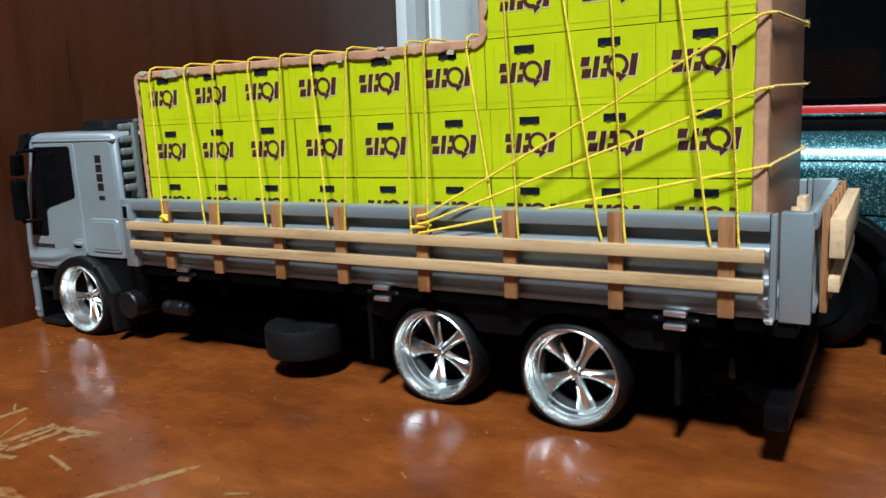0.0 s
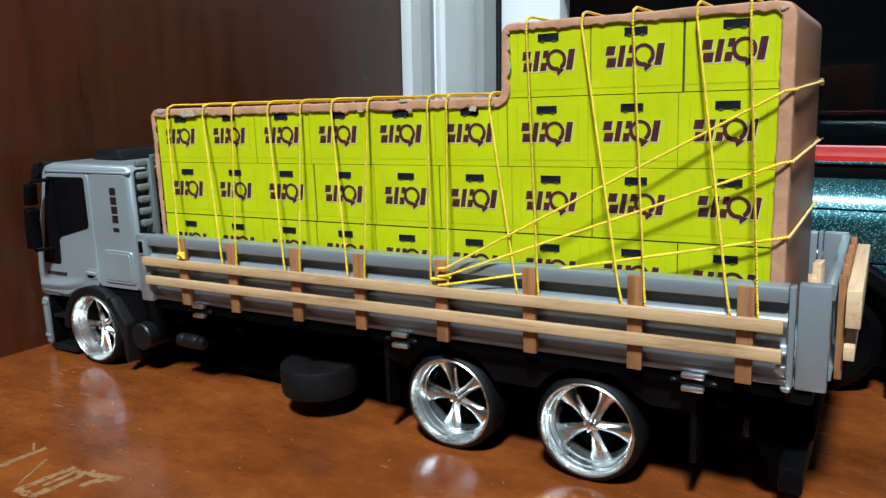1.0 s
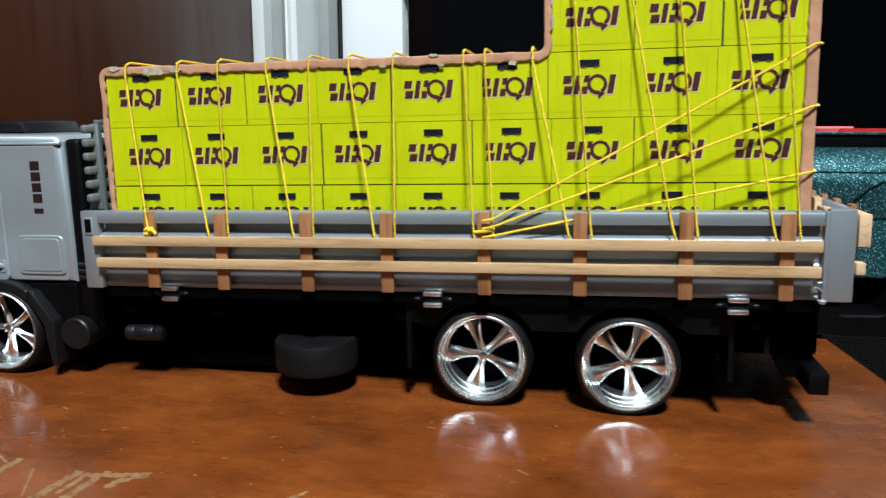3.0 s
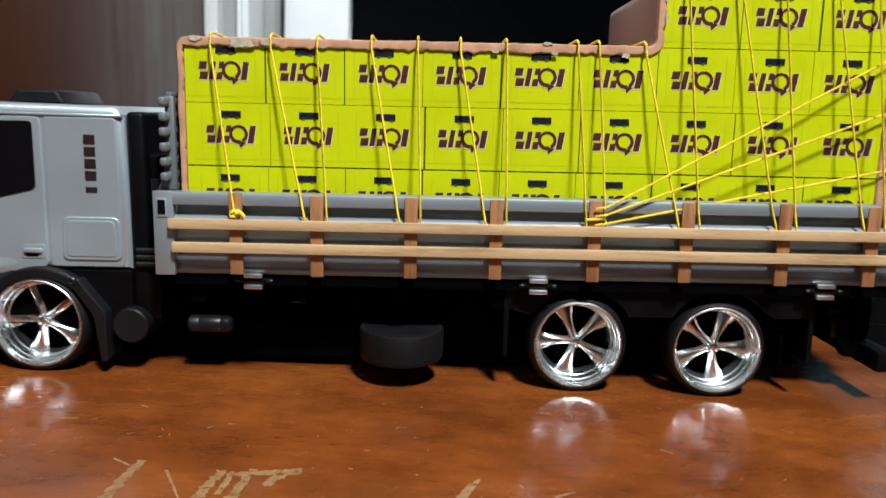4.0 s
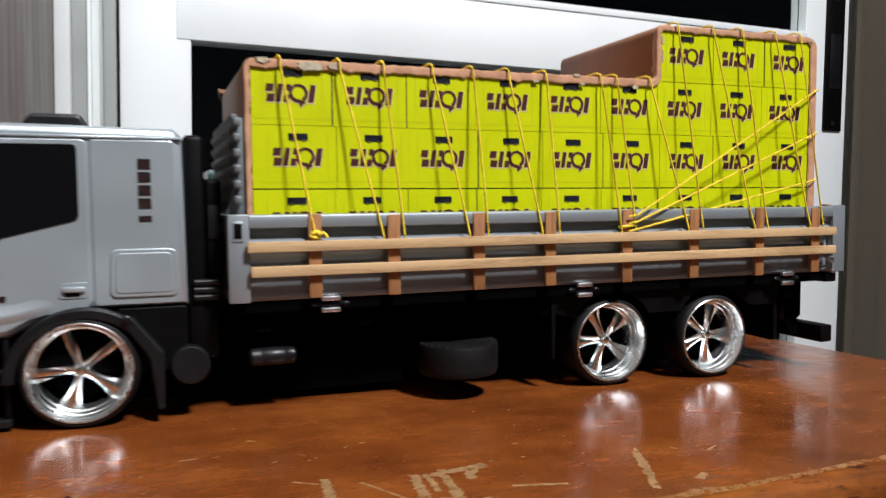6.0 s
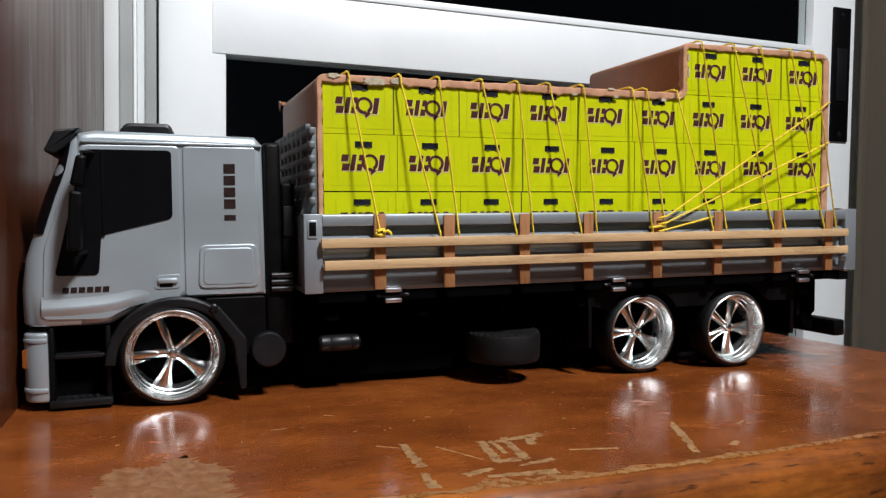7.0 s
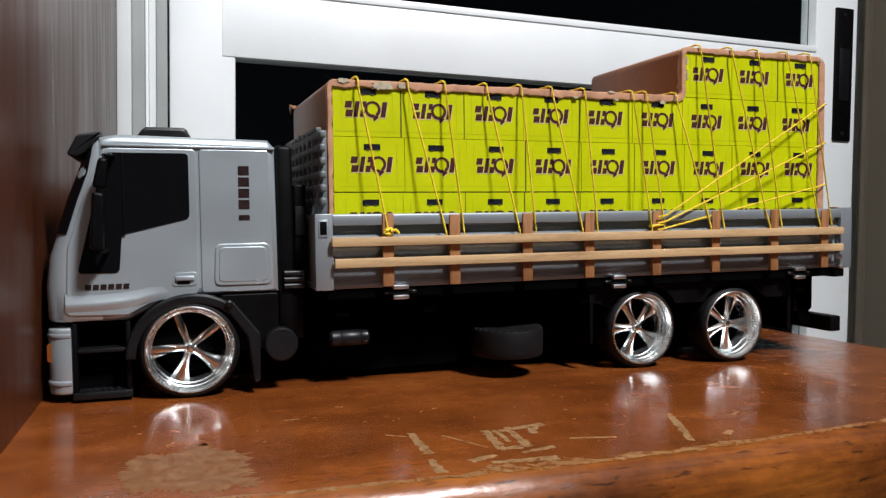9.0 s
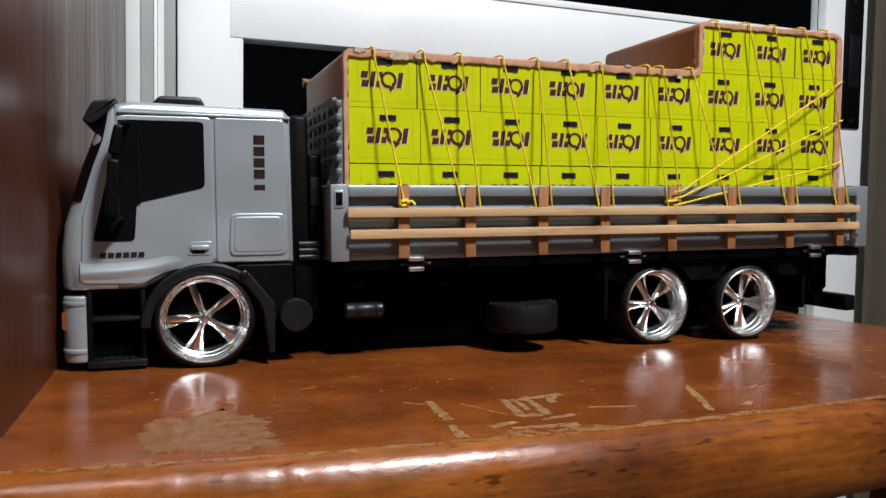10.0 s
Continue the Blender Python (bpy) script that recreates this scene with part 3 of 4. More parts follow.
def plan(xf, r, inset=0.0, back=-0.4170):
    """The front end seen from above, with rounded corners."""
    y0, y1 = Y0 + inset, Y1 - inset
    r = max(0.0008, min(r, -0.4175 - xf))
    near = [(xf + r - r * math.sin(radians(a)), y0 + r - r * math.cos(radians(a))) for a in range(0, 91, 15)]
    far = [(x, y0 + y1 - y) for x, y in near[::-1]]
    return [(back, y0)] + near + far + [(back, y1)]


nose = bmesh.new()
rings = [[nose.verts.new((x, y, z)) for x, y in plan(xf, 0.0095, ins)] for z, xf, ins in ((0.0512, -0.4436, 0.001), (0.0527, -0.4446, 0.0), (0.0700, -0.4450, 0.0), (0.0860, -0.4430, 0.0), (0.0885, -0.4421, 0.0003), (0.1180, -0.4328, 0.0003), (0.1440, -0.4226, 0.0003), (0.1498, -0.4190, 0.002))]
for u, v in zip(rings, rings[1:]):
    for q in range(len(u)):
        nose.faces.new((u[q], u[(q + 1) % len(u)], v[(q + 1) % len(u)], v[q]))
nose.faces.new(rings[0]), nose.faces.new(rings[-1][::-1])
part("cab_front", nose, SILVER, cab)
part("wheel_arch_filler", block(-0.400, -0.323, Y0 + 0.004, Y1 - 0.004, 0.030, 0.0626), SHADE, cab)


def cab_side(m):
    s = 0.0008
    # door skin and rear quarter skin, with a gap between them
    door = [(-0.3672, 0.0635), (-0.3672, 0.1442), (-0.4145, 0.1442), (-0.4250, 0.118), (-0.4335, 0.090), (-0.4350, 0.0545), (-0.4045, 0.0535), (-0.390, 0.0610)]
    d = part("door", prism(rounded(door, 0.003), "y", *span(m, Y0 - s, Y0 + 0.003), 0.0005), SILVER, cab)
    quarter = [(-0.3655, 0.0640), (-0.3655, 0.1442), (-0.3275, 0.1442), (-0.3260, 0.0640)]
    part("quarter_panel", prism(rounded(quarter, 0.002), "y", *span(m, Y0 - s, Y0 + 0.003), 0.0005), SILVER, cab)
    pane = [(-0.4288, 0.0768), (-0.4080, 0.0768), (-0.4064, 0.0972), (-0.3712, 0.1057), (-0.3712, 0.1418), (-0.4138, 0.1418)]
    part("side_window", prism(rounded(pane, 0.0026), "y", *span(m, Y0 - s - 0.0005, Y0 + 0.002), 0.0003), TINT, cab, "black side window")
    part("window_post", prism([(-0.4055, 0.097), (-0.4045, 0.0972), (-0.4045, 0.1414), (-0.4055, 0.1414)], "y", *span(m, Y0 - s - 0.0011, Y0)), BLACK, cab)
    # pressed rectangle on the quarter panel
    o = rounded([(-0.3588, 0.0675), (-0.3265, 0.0675), (-0.3275, 0.0913), (-0.3578, 0.0913)], 0.004)
    q = prism(o, "y", *span(m, Y0 - s - 0.0009, Y0), 0.0007, 3)
    part("pressed_panel", q, SILVER, cab)
    i = rounded([(-0.3564, 0.0696), (-0.3289, 0.0696), (-0.3298, 0.0894), (-0.3556, 0.0894)], 0.003)
    part("pressed_panel", prism(i, "y", *span(m, Y0 - s - 0.0013, Y0 - s - 0.0003), 0.0005), SILVER, cab)
    # door handle in its recess
    part("handle_recess", prism(rounded([(-0.3815, 0.0682), (-0.3685, 0.0682), (-0.3680, 0.0760), (-0.3800, 0.0755)], 0.002), "y", *span(m, Y0 - s - 0.0004, Y0), 0.0002), SILVER, cab)
    part("door_handle", block(-0.3795, -0.3695, *span(m, Y0 - s - 0.0018, Y0 - s), 0.0712, 0.0738, 0.0007), SILVER, cab)
    part("handle_gap", block(-0.3785, -0.3720, *span(m, Y0 - s - 0.0006, Y0 - s), 0.0692, 0.0710), BLACK, cab)
    # waist crease: the skin swells out to a soft ridge that climbs over the arch
    cr = bmesh.new()
    rows = []
    for x, z, h in ((-0.4352, 0.0600, 0.7), (-0.4280, 0.0600, 1.0), (-0.4180, 0.0602, 1.0), (-0.4080, 0.0608, 1.0), (-0.4000, 0.0618, 1.0), (-0.3930, 0.0636, 0.8), (-0.3870, 0.0650, 0.4), (-0.3820, 0.0655, 0.0)):
        rows.append([cr.verts.new((x, m(Y0 - s + 0.0002 - h * o), z + dz)) for dz, o in ((0.0062, 0.0), (0.0034, 0.0005), (0.0010, 0.0014), (0.0, 0.0017), (-0.0012, 0.0014), (-0.0040, 0.0001))])
    for u, v in zip(rows, rows[1:]):
        for q in range(5):
            cr.faces.new((u[q], u[q + 1], v[q + 1], v[q]))
    bmesh.ops.recalc_face_normals(cr, faces=cr.faces[:])
    part("crease", cr, SILVER, cab)
    # maker's mark as plain blocks
    for k in range(5):
        z = 0.1045 + k * 0.0064
        part("mark", prism([(-0.3445, z), (-0.3385, z), (-0.3385, z + 0.0050 - (k == 0) * 0.0022), (-0.3445, z + 0.0050 - (k == 0) * 0.0022)], "y", *span(m, Y0 - s - 0.0003, Y0)), BROWNPRINT, cab)
    for k in range(6):
        x = -0.4255 + k * 0.0038
        part("mark", prism([(x, 0.0680), (x + 0.0030, 0.0680), (x + 0.0033, 0.0708), (x + 0.0003, 0.0708)], "y", *span(m, Y0 - s - 0.0003, Y0)), BROWNPRINT, cab)
    # mirrors on two arms
    mir = part("mirror", prism(rounded([(-0.4215, 0.0905), (-0.4145, 0.0900), (-0.4135, 0.1195), (-0.4195, 0.1205)], 0.002), "y", *span(m, 0.0010, 0.0105), 0.0015), BLACK, cab, "black wing mirror")
    part("mirror", prism(rounded([(-0.4195, 0.1225), (-0.4130, 0.1220), (-0.4115, 0.1375), (-0.4160, 0.1380)], 0.002), "y", *span(m, 0.0015, 0.0100), 0.0015), BLACK, cab, "black wide-angle mirror")
    for z, x in ((0.1392, -0.4135), (0.0885, -0.4175)):
        part("mirror_arm", tube([(x + 0.004, m(Y0 + 0.001), z), (x + 0.003, m(0.011), z + 0.0005), (x, m(0.006), z), (x, m(0.0055), z + (0.004 if z < 0.1 else -0.004))], 0.0014, 8), BLACK, cab)
    # wheel-arch moulding and the flap behind the wheel
    outer, inner = arc(-0.371, 0.0285, 0.0355, -5, 178, 24), arc(-0.371, 0.0285, 0.0300, -5, 178, 24)
    part("arch_moulding", prism(outer + inner[::-1], "y", *span(m, 0.0125, 0.034), 0.0012), DARKGREY, cab, "dark grey wheel-arch moulding")
    part("mudflap", prism(rounded([(-0.3385, 0.0120), (-0.3350, 0.0125), (-0.3345, 0.0400), (-0.3490, 0.0585), (-0.3540, 0.0560), (-0.3415, 0.0380)], 0.0015), "y", *span(m, 0.0115, 0.032), 0.001), DARKGREY, cab)
    part("flap_bolt", lathe([(0.0022, 0), (0.0022, -0.0012), (0.0012, -0.002)], (-0.3515, m(0.0120), 0.0575), "y", 12), DARKGREY, cab)
    part("skirt", prism(rounded([(-0.3445, 0.0300), (-0.3230, 0.0300), (-0.3230, 0.0622), (-0.3560, 0.0622)], 0.002), "y", *span(m, Y0 + 0.0005, 0.04), 0.0008), BLACK, cab)
    # entry steps: tread plates between two cheeks
    part("step_cheek", block(-0.4328, -0.4303, *span(m, Y0 + 0.0008, 0.036), 0.0100, 0.0500, 0.0006), BLACK, cab)
    part("step_cheek", block(-0.4060, -0.4035, *span(m, Y0 + 0.0008, 0.036), 0.0100, 0.0500, 0.0006), BLACK, cab)
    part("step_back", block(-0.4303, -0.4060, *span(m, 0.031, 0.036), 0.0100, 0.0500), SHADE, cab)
    part("tread", block(-0.4303, -0.4060, *span(m, Y0 + 0.0015, 0.031), 0.0335, 0.0355, 0.0005), DARKGREY, cab)
    low = block(-0.4330, -0.4030, *span(m, Y0 - 0.001, 0.031), 0.0085, 0.0125, 0.0008)
    for k in range(5):
        low = block(-0.4260 + k * 0.0036, -0.4240 + k * 0.0036, *span(m, Y0 + 0.002, Y0 + 0.006), 0.0125, 0.0137, 0.0003, bm=low)
    part("tread", low, DARKGREY, cab)
    part("headlamp", prism(rounded([(-0.4454, 0.0300), (-0.4430, 0.0290), (-0.4430, 0.0400), (-0.4454, 0.0390)], 0.0008), "y", *span(m, Y0 + 0.003, Y0 + 0.022), 0.0005), AMBER, cab, "small amber corner lamp")


both(cab_side)
# black windscreen wrapping round both front corners
glass_rows = []
screen = bmesh.new()
for z, xf in ((0.0985, -0.43895), (0.1080, -0.43595), (0.1180, -0.4328), (0.1310, -0.4277), (0.1455, -0.4220)):
    r = max(0.0008, min(0.0095, -0.4175 - xf))
    near = [(xf - 0.0005 + r - r * math.sin(radians(a)), Y0 + r - (r + 0.0003) * math.cos(radians(a))) for a in (24, 36, 48, 60, 75, 90)]
    glass_rows.append([screen.verts.new((x, y, z)) for x, y in near + [(x, Y0 + Y1 - y) for x, y in near[::-1]]])
for u, v in zip(glass_rows, glass_rows[1:]):
    for q in range(len(u) - 1):
        screen.faces.new((u[q], u[q + 1], v[q + 1], v[q]))
bmesh.ops.recalc_face_normals(screen, faces=screen.faces[:])
bmesh.ops.solidify(screen, geom=screen.faces[:], thickness=0.0006)
part("windscreen", screen, TINT, cab, "black windscreen")
bump = prism(plan(-0.4450, 0.0095, -0.0008, -0.4330), "z", 0.0120, 0.0478, 0.0015, 3)
bump = prism(plan(-0.4456, 0.0095, -0.0014, -0.4330), "z", 0.0170, 0.0195, 0.0006, 2, bm=bump)
bump = prism(plan(-0.4454, 0.0095, -0.0012, -0.4330), "z", 0.0425, 0.0450, 0.0006, 2, bm=bump)
part("bumper", bump, SILVER, cab, "silver bumper")
part("grille", block(-0.4458, -0.4440, Y0 + 0.016, Y1 - 0.016, 0.054, 0.084, 0.001), BLACK, cab)
part("sun_visor", prism(rounded([(-0.4145, 0.1528), (-0.4270, 0.1512), (-0.4325, 0.1402), (-0.4275, 0.1390), (-0.4225, 0.1420), (-0.4170, 0.1500)], 0.002), "y", Y0 - 0.0015, Y1 + 0.0015, 0.001), DARKGREY, cab, "black sun visor")
part("roof_hatch", prism(rounded([(-0.4010, 0.1500), (-0.3665, 0.1500), (-0.3710, 0.1592), (-0.3940, 0.1592)], 0.0025), "y", 0.048, 0.102, 0.002), DARKGREY, cab, "dark roof hatch")
part("roof_edge", prism([(-0.3240, 0.1445), (-0.4150, 0.1452), (-0.4150, 0.1464), (-0.3240, 0.1458)], "y", Y0 - 0.0012, Y1 + 0.0012, 0.0003), SILVER, cab)
part("back_wall", block(-0.3230, -0.3132, Y0 + 0.002, Y1 - 0.002, 0.034, 0.1475, 0.0025, 3), BLACK, cab)
part("engine_block", block(-0.4275, -0.3395, 0.040, 0.110, 0.0110, 0.0500, 0.002), SHADE, cab)
# ribbed air intake and hoses behind the cab
ai = block(-0.3130, -0.3050, 0.024, 0.046, 0.066, 0.1255, 0.002, 3)
part("air_intake", ai, BLACK, truck, "black air intake behind the cab")
part("intake_panel", block(-0.3118, -0.3062, 0.0232, 0.0242, 0.0950, 0.1120, 0.0004), DARKGREY, truck)
for k in range(3):
    part("intake_hose", tube([(-0.3195, 0.020, 0.0655 + k * 0.0038), (-0.3080, 0.020, 0.0655 + k * 0.0038)], 0.0018, 10), DARKGREY, truck)
part("air_filter", block(-0.3130, -0.3050, 0.0480, 0.1150, 0.0642, 0.1265, 0.003, 3), BLACK, truck, "black air filter box")
part("intake_box", block(-0.3200, -0.3080, 0.022, 0.050, 0.034, 0.0640, 0.0015), BLACK, truck)

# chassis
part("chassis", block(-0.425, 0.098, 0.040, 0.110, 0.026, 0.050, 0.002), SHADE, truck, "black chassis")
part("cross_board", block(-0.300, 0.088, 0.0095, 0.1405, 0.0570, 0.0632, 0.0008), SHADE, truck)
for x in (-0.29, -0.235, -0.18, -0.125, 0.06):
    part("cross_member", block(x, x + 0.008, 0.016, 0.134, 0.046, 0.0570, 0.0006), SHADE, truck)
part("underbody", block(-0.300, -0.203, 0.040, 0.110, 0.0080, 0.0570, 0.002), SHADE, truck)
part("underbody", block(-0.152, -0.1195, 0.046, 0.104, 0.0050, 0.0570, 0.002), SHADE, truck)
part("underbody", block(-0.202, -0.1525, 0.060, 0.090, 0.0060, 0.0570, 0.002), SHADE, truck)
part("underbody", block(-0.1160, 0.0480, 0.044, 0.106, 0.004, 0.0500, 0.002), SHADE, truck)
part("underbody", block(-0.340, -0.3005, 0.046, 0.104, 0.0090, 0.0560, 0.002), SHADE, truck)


def chassis_side(m):
    # guard over the two rear axles with a flap at each end
    g = [(-0.1190, 0.0190), (-0.1165, 0.0190), (-0.1160, 0.0460)] + arc(-0.077, 0.0272, 0.0305, 150, 30, 14) + arc(0.0, 0.0272, 0.0305, 150, 40, 14)
    g += [(0.0300, 0.0430), (0.0485, 0.0430), (0.0485, 0.0185), (0.0515, 0.0185), (0.0515, 0.0568), (-0.1190, 0.0568)]
    part("mudguard", prism(g, "y", *span(m, 0.0135, 0.0165), 0.0005), BLACK, truck)
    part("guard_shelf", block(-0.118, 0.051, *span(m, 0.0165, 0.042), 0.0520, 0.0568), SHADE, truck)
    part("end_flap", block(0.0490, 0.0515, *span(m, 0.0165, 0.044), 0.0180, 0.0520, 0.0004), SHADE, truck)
    part("end_flap", block(-0.1190, -0.1165, *span(m, 0.0165, 0.044), 0.0185, 0.0520, 0.0004), BLACK, truck)
    # fuel tank lying across, small air bottle
    y0, y1 = 0.0130, 0.0420
    s = 1 if m(0) < MID else -1
    part("fuel_tank", lathe([(0.0088, 0.0), (0.0096, 0.0010 * s), (0.0096, 0.0270 * s), (0.0090, 0.0290 * s)], (-0.3225, m(y0), 0.0325), "y", 32), DARKGREY, truck, "black drum-shaped fuel tank")
    part("air_bottle", lathe([(0.0030, -0.0122), (0.0046, -0.0108), (0.0048, -0.006), (0.0045, -0.0055), (0.0048, -0.005), (0.0048, 0.006), (0.0045, 0.0065), (0.0048, 0.007), (0.0046, 0.0108), (0.0030, 0.0122)], (-0.2810, m(0.0215), 0.0325), "x", 24), DARKGREY, truck, "dark grey air bottle")
    part("bottle_bracket", block(-0.2850, -0.2770, *span(m, 0.0215, 0.0305), 0.0335, 0.0350), BLACK, truck)
    # hinges of the drop side
    for x in (-0.2530, -0.1020, 0.0510):
        h = part("hinge", block(x - 0.0085, x + 0.0085, *span(m, 0.0052, 0.0090), 0.0592, 0.0618, 0.0008), BLACK, truck, "black hinge with two bright bars")
        for dz in (0.0636, 0.0576):
            part("hinge_bar", block(x - 0.0050, x + 0.0050, *span(m, 0.0035, 0.0068), dz - 0.0013, dz + 0.0013, 0.0008), STEEL, h)
        for dx in (-0.0085, 0.0085):
            part("hinge_pin", lathe([(0.0008, -0.0015), (0.0011, -0.0006), (0.0011, 0.0006), (0.0008, 0.0015)], (x + dx, m(0.0060), 0.0606), "x", 10), DARKGREY, h)


both(chassis_side)

# spare wheel lying flat under the chassis
SX, SY = -0.1750, 0.0242
sw = lathe([(0.010, 0.0150), (0.0205, 0.0142), (0.0224, 0.0148), (0.0231, 0.0160), (0.0234, 0.0185), (0.0236, 0.0305), (0.0231, 0.0320), (0.0212, 0.0327), (0.0170, 0.0324), (0.004, 0.0321)], (SX, SY, 0.0), "z", 56)
spare = part("spare_wheel", sw, RUBBER, truck, "black spare wheel lying flat")
for k in range(28):
    a = 2 * math.pi * k / 28
    x, y = SX + 0.0217 * math.cos(a), SY + 0.0217 * math.sin(a)
    part("tread_block", block(x - 0.0009, x + 0.0009, y - 0.0008, y + 0.0008, 0.0318, 0.0331, 0.0003), RUBBER, spare)
part("spare_carrier", block(-0.1900, -0.1690, 0.038, 0.085, 0.0300, 0.0470), SHADE, truck)

# rear bar with its brackets, lamps
part("underrun_bar", block(0.0865, 0.0965, 0.010, 0.140, 0.0145, 0.0262, 0.0012), BLACK, truck, "dark grey underrun bar")
for y in (0.030, 0.112):
    part("bar_bracket", prism([(0.0620, 0.0500), (0.0720, 0.0500), (0.0865, 0.0260), (0.0865, 0.0172), (0.0790, 0.0172)], "y", y, y + 0.008, 0.0005), SHADE, truck)
part("tail_frame", block(0.0880, 0.0985, 0.0095, 0.1405, 0.0560, 0.0628, 0.0008), BLACK, truck)
part("tail_panel", block(0.0840, 0.0885, 0.030, 0.120, 0.0300, 0.0560, 0.0006), SHADE, truck)
part("reflector", block(0.0690, 0.0720, 0.0285, 0.0300, 0.0290, 0.0390, 0.0005), DARKGREY, truck)

# flat bed: floor, drop sides with folded flanges, corner posts, tailgate
bed = part("bed", block(-0.3035, 0.1010, 0.0095, 0.1405, 0.0633, 0.0665, 0.0004), BED, truck, "grey plastic flat bed")


def bed_side(m):
    # folded section: flange, recess, ridge, recess, foot
    sec = [(0.0080, 0.0645), (0.0074, 0.0650), (0.0074, 0.0664), (0.0080, 0.0670), (0.0086, 0.0676), (0.0086, 0.0762), (0.0078, 0.0770), (0.0055, 0.0774), (0.0050, 0.0780), (0.0050, 0.0790)]
    sec += [(0.0055, 0.0796), (0.0072, 0.0803), (0.0083, 0.0813), (0.0086, 0.0828), (0.0086, 0.0868), (0.0078, 0.0880), (0.0054, 0.0892), (0.0046, 0.0902), (0.0044, 0.0918), (0.0048, 0.0930), (0.0058, 0.0940), (0.0074, 0.0949), (0.0089, 0.0957), (0.0099, 0.0967), (0.0104, 0.0980), (0.0105, 0.1000)]
    sec += [(0.0036, 0.1007), (0.0033, 0.1014), (0.0033, 0.1058), (0.0037, 0.1068), (0.0046, 0.1073), (0.0118, 0.1073), (0.0122, 0.1062), (0.0122, 0.0668), (0.0095, 0.0645)]
    part("drop_side", prism([(m(y), z) for y, z in sec], "x", -0.2935, 0.0880), BED, bed, "grey drop side with folded ridges")
    # front corner post with a pocket
    p = part("front_post", block(-0.3040, -0.2935, *span(m, 0.0034, 0.0095), 0.0633, 0.1075, 0.0007), BED, bed)
    part("pocket", block(-0.3020, -0.2965, *span(m, 0.0028, 0.0036), 0.0940, 0.1042, 0.0006), SILVER, bed)
    part("pocket_hole", block(-0.3012, -0.2973, *span(m, 0.0025, 0.0032), 0.0955, 0.1030, 0.0002), BLACK, bed)
    part("rear_strip", block(0.0884, 0.0908, *span(m, 0.0036, 0.0095), 0.0640, 0.1075, 0.0006), BED, bed)
    part("rear_post", block(0.0914, 0.1035, *span(m, 0.0075, 0.0135), 0.0628, 0.1080, 0.0008), BED, bed)
    part("latch", prism(rounded([(0.0838, 0.0712), (0.0862, 0.0706), (0.0884, 0.0690), (0.0884, 0.0742), (0.0842, 0.0738)], 0.0008), "y", *span(m, 0.0020, 0.0048), 0.0006), STEEL, bed, "bright latch")
    part("latch_foot", prism(rounded([(0.0862, 0.0650), (0.0872, 0.0630), (0.0902, 0.0628), (0.0906, 0.0648)], 0.0008), "y", *span(m, 0.0022, 0.0050), 0.0006), STEEL, bed, "bright latch foot")
    # wooden uprights and the two long slats
    for x in (-0.2610, -0.2190, -0.1700, -0.1255, -0.0740, -0.0255, 0.0255, 0.0720):
        part("upright", block(x - 0.0034, x + 0.0034, *span(m, 0.0023, 0.0048), 0.0640 + random.uniform(-0.0006, 0.0006), 0.1068 + random.uniform(-0.0008, 0.0008), 0.0004), POST, bed, "brown wooden upright")
    part("slat", block(-0.2950, 0.0870, *span(m, -0.0008, 0.0022), 0.0885, 0.0938, 0.0004), SLAT, bed, "pale wooden slat")
    part("slat", block(-0.2935, 0.0868, *span(m, -0.0008, 0.0022), 0.0762, 0.0815, 0.0004), SLAT, bed, "pale wooden slat")


both(bed_side)
part("front_board", block(-0.3030, -0.2990, 0.0096, 0.1404, 0.0666, 0.1070, 0.0005), BED, bed)
tsec = [(0.1005, 0.0665), (0.1005, 0.1072), (0.1045, 0.1072), (0.1045, 0.1010), (0.1025, 0.1000), (0.1025, 0.0700), (0.1045, 0.0690), (0.1045, 0.0665)]
part("tailgate", prism(tsec, "y", 0.0138, 0.1362), BED, bed, "grey tailgate")
for y in (0.024, 0.050, 0.073, 0.096, 0.119):
    part("upright", block(0.1050, 0.1080, y, y + 0.0065, 0.0640, 0.1085, 0.0004), POST, bed, "brown wooden upright")
part("slat", block(0.1082, 0.1140, 0.0200, 0.1300, 0.0880, 0.1040, 0.0004), SLATY, bed, "pale wooden slat")
part("slat", block(0.1082, 0.1125, 0.0200, 0.1300, 0.0740, 0.0800, 0.0004), SLATY, bed, "pale wooden slat")

# lattice headboard: six rounded bars that stick out past the end posts
hb = part("headboard", block(-0.3000, -0.2960, 0.0200, 0.1300, 0.1072, 0.1100, 0.0004), LATTICE, truck, "grey plastic lattice headboard")
for k in range(7):
    y = 0.0265 + k * 0.0152
    zt = 0.1545 + 0.004 * (1 - abs(y + 0.0029 - MID) / 0.06)
    part("lattice_post", block(-0.3002, -0.2968, y, y + 0.0058, 0.0670, zt, 0.0005), LATTICE, hb)
for k in range(6):
    z = 0.1146 + k * 0.0077
    part("lattice_bar", block(-0.3002, -0.2962, 0.0048, 0.1452, z - 0.0023, z + 0.0023, 0.0014, 3), LATTICE, hb)
part("lattice_bar", block(-0.2998, -0.2966, 0.0172, 0.1328, 0.1555, 0.1582, 0.0006), LATTICE, hb)
for y in (0.0125, 0.1330):
    brace = [(-0.3040, 0.1072), (-0.2945, 0.1072), (-0.2945, 0.1560), (-0.2990, 0.1560), (-0.2990, 0.1260), (-0.3010, 0.1150)]
    part("end_post", prism(brace, "y", y, y + 0.0045, 0.0006), LATTICE, hb)


